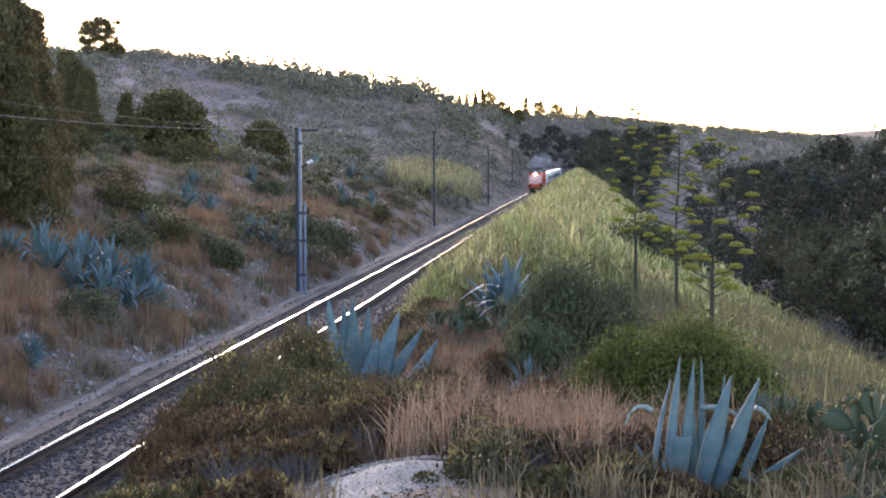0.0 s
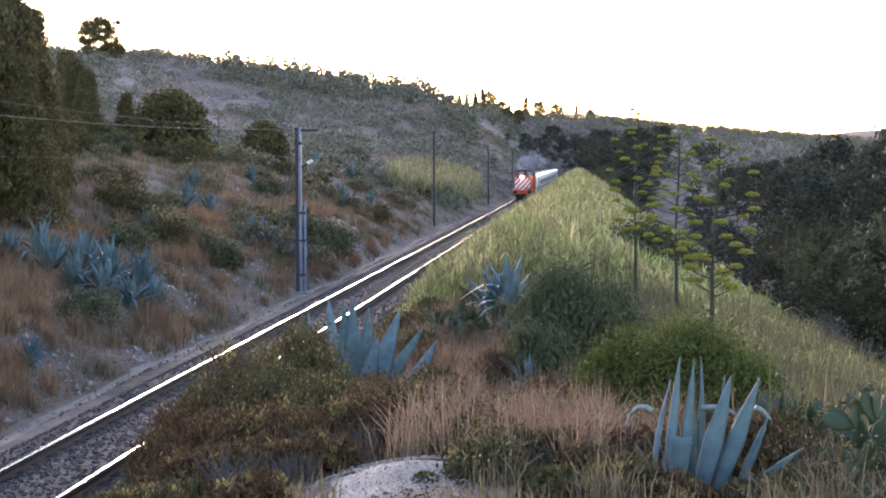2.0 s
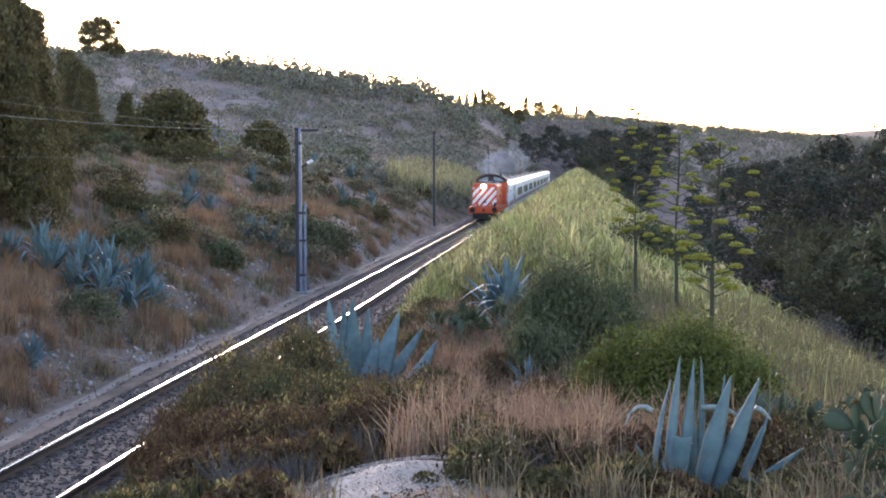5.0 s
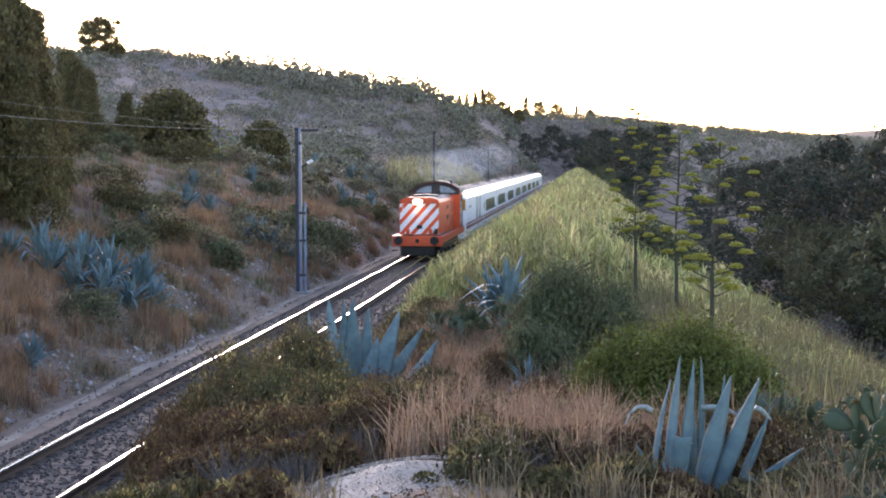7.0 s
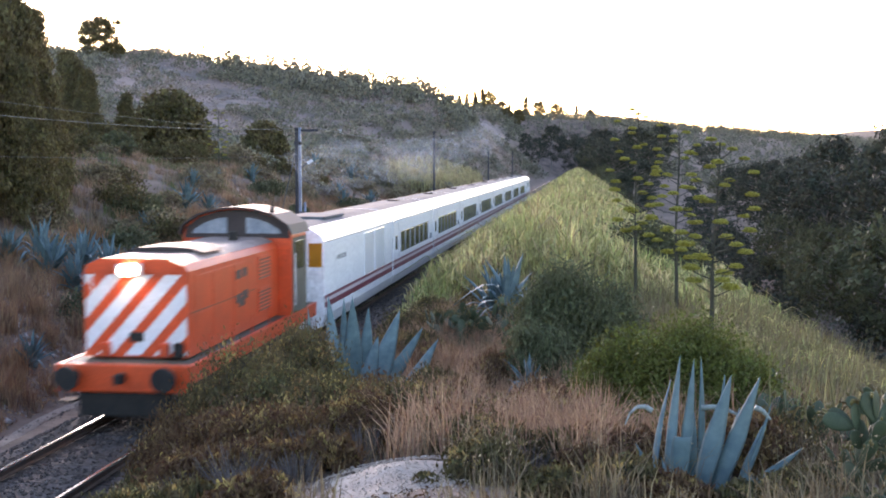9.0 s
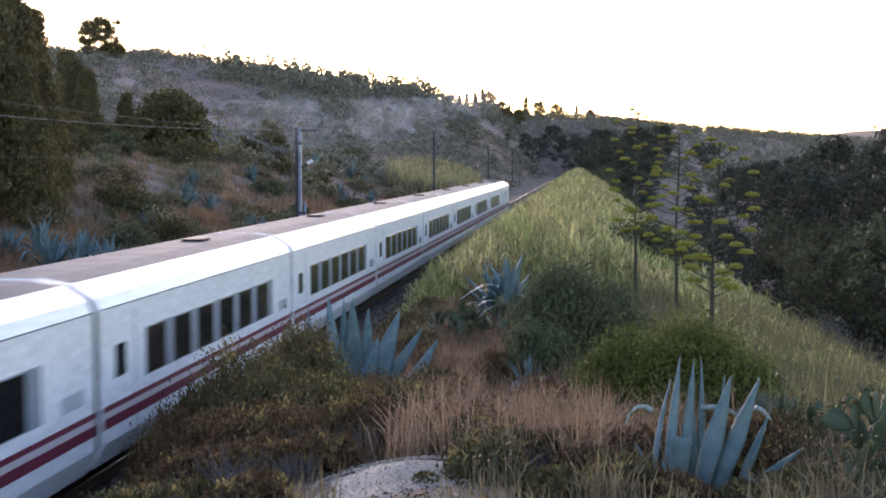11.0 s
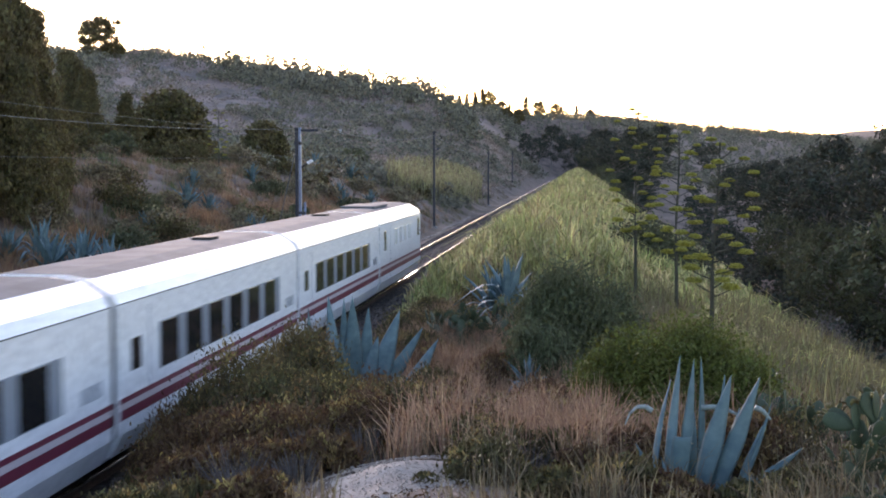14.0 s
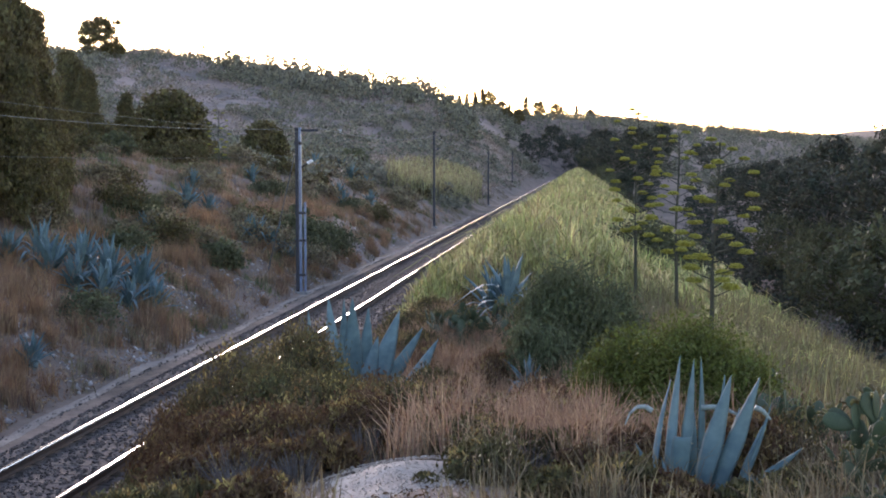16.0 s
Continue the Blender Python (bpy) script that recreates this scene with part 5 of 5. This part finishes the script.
def line_pole(x, y, h, big=False, label="slim dark steel line pole"):
    z = gz(x, y)
    e = empty("line_pole", pose(x, y, z - .1))
    if big:
        part("post", box(-.16, -.02, -.09, .09, 0, h, .01), M_POLE, e, "dark post")
        part("post", box(.0, .10, -.10, .06, .0, h, .01), M_POLELIT, e, "steel channel coloured with the pole's bluish highlight")
        part("short_post", box(.20, .29, -.05, .05, 0, h * .56, .01), M_POLELIT, e, "shorter steel post clamped beside")
        for zz in (.9, 2.4, 3.6):
            part("clamp", box(-.17, .30, -.11, -.085, zz, zz + .10), M_POLE, e)
        part("footing", box(-.35, .35, -.3, .3, -.05, .22, .03), M_CONCRETE, e, "grey concrete footing")
        part("crossarm", box(-.1, .85, -.05, .05, h - .18, h - .08, .01), M_POLE, e)
        br = part("bracket", rod((.05, 0, h - 1.75), (.50, -.05, h - 1.48), .035, .03, 8), M_POLE, e)
        part("insulator", rod((.38, -.05, h - 1.55), (.60, -.05, h - 1.42), .075, .06, 12), M_STRIPE, br, "pale insulator")
        part("collar", box(-.19, .13, -.12, .1, h - .75, h - .62), M_POLE, e)
    else:
        part("post", rod((0, 0, 0), (0, 0, h), .10, .085, 10), M_POLE, e)
        br = part("bracket", rod((0, 0, h - 1.55), (.32, 0, h - 1.40), .03, .03, 6), M_POLE, e)
        part("insulator", rod((.30, 0, h - 1.45), (.42, 0, h - 1.36), .08, .07, 8), M_POLE, br)
        part("cap", box(-.12, .12, -.12, .12, h - .02, h + .06, .02), M_POLE, e)
        part("footing", box(-.25, .25, -.25, .25, 0, .18, .03), M_CONCRETE, e)
    return tagged(e, label, "pole", "line poles")


line_pole(-3.30, 53.2, 7.35, True, "double steel line pole with bracket on a concrete footing")
line_pole(-3.75, 104.5, 8.1)
line_pole(-3.6, 160, 6.9)
line_pole(-4.9, 232, 6.6)
line_pole(-3.4, 2, 7.3)


def wire(a, b, sag, r=.012):
    cu = bpy.data.curves.new("wire", "CURVE")
    cu.dimensions = "3D"
    sp = cu.splines.new("POLY")
    n = 22
    sp.points.add(n)
    for k in range(n + 1):
        t = k / n
        p = Vector(a).lerp(Vector(b), t)
        sp.points[k].co = (p.x, p.y, p.z - sag * 4 * t * (1 - t), 1)
    cu.bevel_depth, cu.bevel_resolution = r, 1
    cu.materials.append(M_WIRE)
    ob = new("wire", cu)
    return tagged(ob, "thin grey line wire strung between poles", "wire", "line wires")


for z0, z1, sag, r in [(6.75, 6.9, .55, .009), (6.6, 7.2, .35, .005), (5.6, 5.8, .3, .004)]:
    wire((-3.25, 53.2, z0), (-3.3, 2, z1), sag, r)
wire((-2.7, 53.2, 6.8), (-3.7, 104.5, 7.5), .45, .014)
wire((-3.7, 104.5, 7.5), (-3.6, 160, 6.3), .6, .014)
guy = wire((-3.45, 53.0, 5.6), (-4.9, 53.8, gz(-4.9, 53.8)), .05, .022)
tagged(guy, "slanting guy cable of the line pole", "cable", "line wires")


# ---- footpath, bare mound, road ----
def ribbon(name, pts, half, lift, mat, wob=0.0, flat=None):
    vs, n = [], len(pts)
    for i, (x, y) in enumerate(pts):
        a, b = pts[max(0, i - 1)], pts[min(n - 1, i + 1)]
        d = Vector((b[0] - a[0], b[1] - a[1])).normalized()
        for k in range(5):
            s = (k - 2) / 2 * half * (1 + wob * math.sin(i * .9 + k * 3 + math.sin(i * .37)))
            px, py = x + d.y * s, y - d.x * s
            z = (gz(px, py) if flat is None else flat) + lift * (1 if abs(k - 2) < 2 else -1.2)
            vs.append((px, py, z))
    fs = [(5 * i + k, 5 * i + k + 1, 5 * i + k + 6, 5 * i + k + 5) for i in range(n - 1) for k in range(4)]
    return raw(name, vs, fs, mat, smooth=True)


yy = [14 + .9 * k for k in range(130)]
M_PATH = material("trodden_dirt", (0.31, 0.245, 0.20), 0.95, second=(0.20, 0.155, 0.125), scale=1.1, fine=18, bump=0.02)
tagged(ribbon("footpath", [(-3.0 + .12 * math.sin(y * .33) + .06 * math.sin(y * 1.1), y) for y in yy], .21, .02, M_PATH, .4), "narrow trodden pale dirt path beside the ballast", "path", kind="structure")


def mound():
    n, m = 16, 40
    vs = [(0, 0, .11)]
    for i in range(1, n + 1):
        r = i / n
        for k in range(m):
            a = 2 * math.pi * k / m
            w = 1 + .12 * math.sin(3 * a + 1) + .07 * math.sin(7 * a)
            x, y = .95 * r * w * math.cos(a), 1.45 * r * w * math.sin(a)
            vs.append((x, y, .11 * (1 - r ** 1.6) - .05 * r + .012 * noise.noise(Vector((x * 9, y * 9, 3)))))
    cx, cy = 7.25, 12.4
    vs = [(x + cx, y + cy, z + gz(x + cx, y + cy)) for x, y, z in vs]
    bm = bmesh.new()
    V = [bm.verts.new(v) for v in vs]
    for k in range(m):
        bm.faces.new((V[0], V[1 + k], V[1 + (k + 1) % m]))
        for i in range(n - 1):
            a, b = 1 + i * m, 1 + (i + 1) * m
            bm.faces.new((V[a + k], V[b + k], V[b + (k + 1) % m], V[a + (k + 1) % m]))
    return tagged(finish("dirt_mound", bm, M_PALE, None, "", True), "bare pale sandy dirt mound on the knoll", "mound")


mound()
M_ASPHALT = material("grey_asphalt", (0.12, 0.12, 0.13), 0.85, second=(0.09, 0.09, 0.1), scale=.6, fine=12)
road = [(float(road_x(y)), y) for y in range(56, 400, 8)]
tagged(ribbon("road", road, 2.7, .10, M_ASPHALT, 0, -9.35), "grey asphalt road in the valley", "road", kind="structure")


def guard_rail():
    e = empty("guard_rail")
    for (x0, y0), (x1, y1) in zip(road[2:30], road[3:31]):
        a, b = Vector((x0 + 3.5, y0, -8.55)), Vector((x1 + 3.5, y1, -8.55))
        part("rail_beam", rod(a, b, .10, .10, 6), material("pale_guard_rail", (0.16, 0.16, 0.165), .5, .3), e)
        part("post", rod((a.x, a.y, -9.7), (a.x, a.y, -8.5), .06, .06, 6), M_WIRE, e)
    return tagged(e, "pale roadside guard rail along the valley road", "guard rail")


guard_rail()
for x, y, w, h in [(-31, 200, .45, .7), (-21.3, 258, .45, .8)]:
    e = empty("marker_hut", pose(x, y, gz(x, y) - .2))
    part("wall", box(-w, w, -w * .6, w * .6, 0, h + .2, .03), material("white_plaster", (0.75, 0.75, 0.74), .8), e)
    part("roof", box(-w * 1.1, w * 1.1, -w * .7, w * .7, h + .2, h + .3, .02), M_CONCRETE, e)
    tagged(e, "tiny white plastered hut on the hillside", "hut", "white huts")


# ---- smoke of the locomotive: thin rigid wisps that travel with the train ----
def smoke_material(dense):
    m = bpy.data.materials.new("thin_exhaust_smoke")
    m.use_nodes = True
    n, ln = m.node_tree.nodes, m.node_tree.links
    b = n["Principled BSDF"]
    b.inputs["Base Color"].default_value = (0.80, 0.82, 0.86, 1)
    b.inputs["Roughness"].default_value = 1.0
    b.inputs["Specular IOR Level"].default_value = 0.0
    co = n.new("ShaderNodeTexCoord")
    no = n.new("ShaderNodeTexNoise")
    no.inputs["Scale"].default_value = 0.7
    no.inputs["Detail"].default_value = 5
    ln.new(co.outputs["Object"], no.inputs["Vector"])
    mr = n.new("ShaderNodeMapRange")
    mr.inputs[1].default_value, mr.inputs[2].default_value = 0.40, 0.75
    mr.inputs[3].default_value, mr.inputs[4].default_value = 0.0, dense
    ln.new(no.outputs["Fac"], mr.inputs[0])
    tl, cl, m1, m2 = n.new("ShaderNodeBsdfTranslucent"), n.new("ShaderNodeBsdfTransparent"), n.new("ShaderNodeMixShader"), n.new("ShaderNodeMixShader")
    tl.inputs["Color"].default_value = (0.80, 0.84, 0.92, 1)
    m1.inputs[0].default_value = 0.5
    ln.new(b.outputs[0], m1.inputs[1])
    ln.new(tl.outputs[0], m1.inputs[2])
    ln.new(mr.outputs[0], m2.inputs[0])
    ln.new(cl.outputs[0], m2.inputs[1])
    ln.new(m1.outputs[0], m2.inputs[2])
    ln.new(m2.outputs[0], n["Material Output"].inputs["Surface"])
    return m


M_SMOKES = [smoke_material(d) for d in (.17, .14, .10, .07)]
SMOKE = []


def smoke_puff(r, seed):
    bm = bmesh.new()
    bmesh.ops.create_icosphere(bm, subdivisions=4, radius=1)
    for v in bm.verts:
        k = 1 + .45 * noise.noise(v.co * 1.6 + Vector((seed * 3.1, 0, 0))) + .2 * noise.noise(v.co * 4 + Vector((seed, 2, 0)))
        v.co = Vector((v.co.x * r * .8 * k, v.co.y * r * 3.0 * k, v.co.z * r * .55 * k))
    o = finish("smoke_puff", bm, M_SMOKES[min(3, seed * 4 // 6)], None, "", True)
    return tagged(o, "thin bluish exhaust smoke wisp trailing behind the locomotive", "smoke", "exhaust smoke")


random.seed(77)
for k in range(6):
    u = (k + .3) / 6
    back = 0.0 + 66 * u ** 1.2
    r = 1.5 + 1.6 * u ** .7
    SMOKE.append((smoke_puff(r, k), (-.3 - 1.3 * u + .3 * math.sin(k * 2.3), back, 4.6 + 1.0 * u ** .6 + .3 * math.cos(k * 1.7))))


# ---- ballast stones, sleepers and stones on the slope ----
def build_stones():
    M_STONE = material("ballast_stone", (0.115, 0.093, 0.081), 0.95, second=(0.066, 0.053, 0.047), scale=9, spread=0.5)
    M_SLOPESTONE = material("pale_slope_stone", (0.36, 0.32, 0.30), 0.95, second=(0.24, 0.21, 0.20), scale=5, spread=0.4)

    def stones(name, x, y, z, r, mat, label, cat):
        n = len(x)
        base = np.array([(1, 0, 0), (-1, 0, 0), (0, 1, 0), (0, -1, 0), (0, 0, .8), (0, 0, -.8)], float)
        tri = np.array([(0, 2, 4), (2, 1, 4), (1, 3, 4), (3, 0, 4), (2, 0, 5), (1, 2, 5), (3, 1, 5), (0, 3, 5)])
        v = base[None] * (r[:, None, None]) * (.6 + .7 * RNG.random((n, 6, 3)))
        a = RNG.random(n) * 6.28
        c, s = np.cos(a)[:, None], np.sin(a)[:, None]
        v = np.stack([v[..., 0] * c - v[..., 1] * s, v[..., 0] * s + v[..., 1] * c, v[..., 2] + .4 * v[..., 0]], -1)
        v = v + np.stack([x, y, z], 1)[:, None, :]
        f = (tri[None] + 6 * np.arange(n)[:, None, None]).reshape(-1, 3)
        return tagged(raw(name, v.reshape(-1, 3), f, mat), label, cat, kind="stuff")
    n = 22000
    x = -2.98 + 6.2 * RNG.random(n)
    y = 18 * (130 / 18) ** RNG.random(n)
    off = np.minimum(np.abs(x - .87), np.abs(x + .87))
    k = off > .10
    x, y = x[k], y[k]
    z = np.interp(x, [-2.98, -2.5, -1.75, -.6, .6, 1.75, 2.6, 3.25], [-.48, -.56, -.24, -.22, -.22, -.24, -.42, -.40])
    r = (.022 + .02 * RNG.random(len(x))) * (1 + y / 120)
    stones("ballast_stones", x, y, z + .01, r, M_STONE, "loose dark grey ballast stones", "ballast")
    p = scatter(5200, -7.0, -3.35, 23, 90, lambda x, y: (fbm(x, y, 2.2) > -.2))
    r = .02 + .10 * RNG.random(len(p)) ** 4 + .015
    stones("slope_stones", p[:, 0], p[:, 1], p[:, 2], r, M_SLOPESTONE, "pale stones on the bare foot of the slope", "stones")
    p = scatter(2200, 6.4, 8.1, 11.0, 13.7, near=False)
    stones("mound_gravel", p[:, 0], p[:, 1], p[:, 2] + .11 * np.clip(1 - ((p[:, 0] - 7.25) / .95) ** 2 - ((p[:, 1] - 12.4) / 1.45) ** 2, 0, 1) ** .9 + .004, .006 + .012 * RNG.random(len(p)) ** 3, M_PALE, "fine pale gravel on the dirt mound", "gravel")
    M_SLEEPER = material("dark_timber_sleeper", (0.075, 0.06, 0.052), 0.9, second=(0.05, 0.042, 0.038), scale=4, fine=30, spread=.3, object_random=True, bump=.006)
    me = None
    for k in range(290):
        if me is None:
            o = part("sleeper", box(-1.35, 1.35, -.125, .125, -.34, -.212, .012), M_SLEEPER, track)
            me = o.data
        else:
            o = new("sleeper", me)
            o.parent = track
        o.matrix_basis = pose(0, 16 + .62 * k, 0)


build_stones()


def motions():
    for thing, back in TRAIN:
        rows = []
        for k in range(0, 33):
            t = k * 0.5
            rows.append((t, pose(0, NOSE9 - SPEED * (t - 9.0) + back, 0)))
        walk(thing, rows)
    # each wisp keeps up with the locomotive at first, then slows, hangs over the line and drifts up the slope
    for n, (puff, (x, back, z)) in enumerate(SMOKE):
        rest = 46 + 24 * n
        rows = []
        for k in range(33):
            lead = NOSE9 - SPEED * (k * .5 - 9.0) + back - rest
            still = 9 * math.log1p(math.exp(-lead / 9)) if lead > -300 else -lead
            rows.append((k * .5, pose(x - .03 * still, rest + lead + still, z + .0006 * still * still)))
        walk(puff, rows)
    # wheels of radius 0.5 m roll without slipping
    for wheel, y in WHEELS:
        walk(wheel, [(k / FPS, pose(0, y, .5, math.degrees(SPEED * k / FPS / .5), 0, 0)) for k in range(16 * FPS + 1)])


motions()
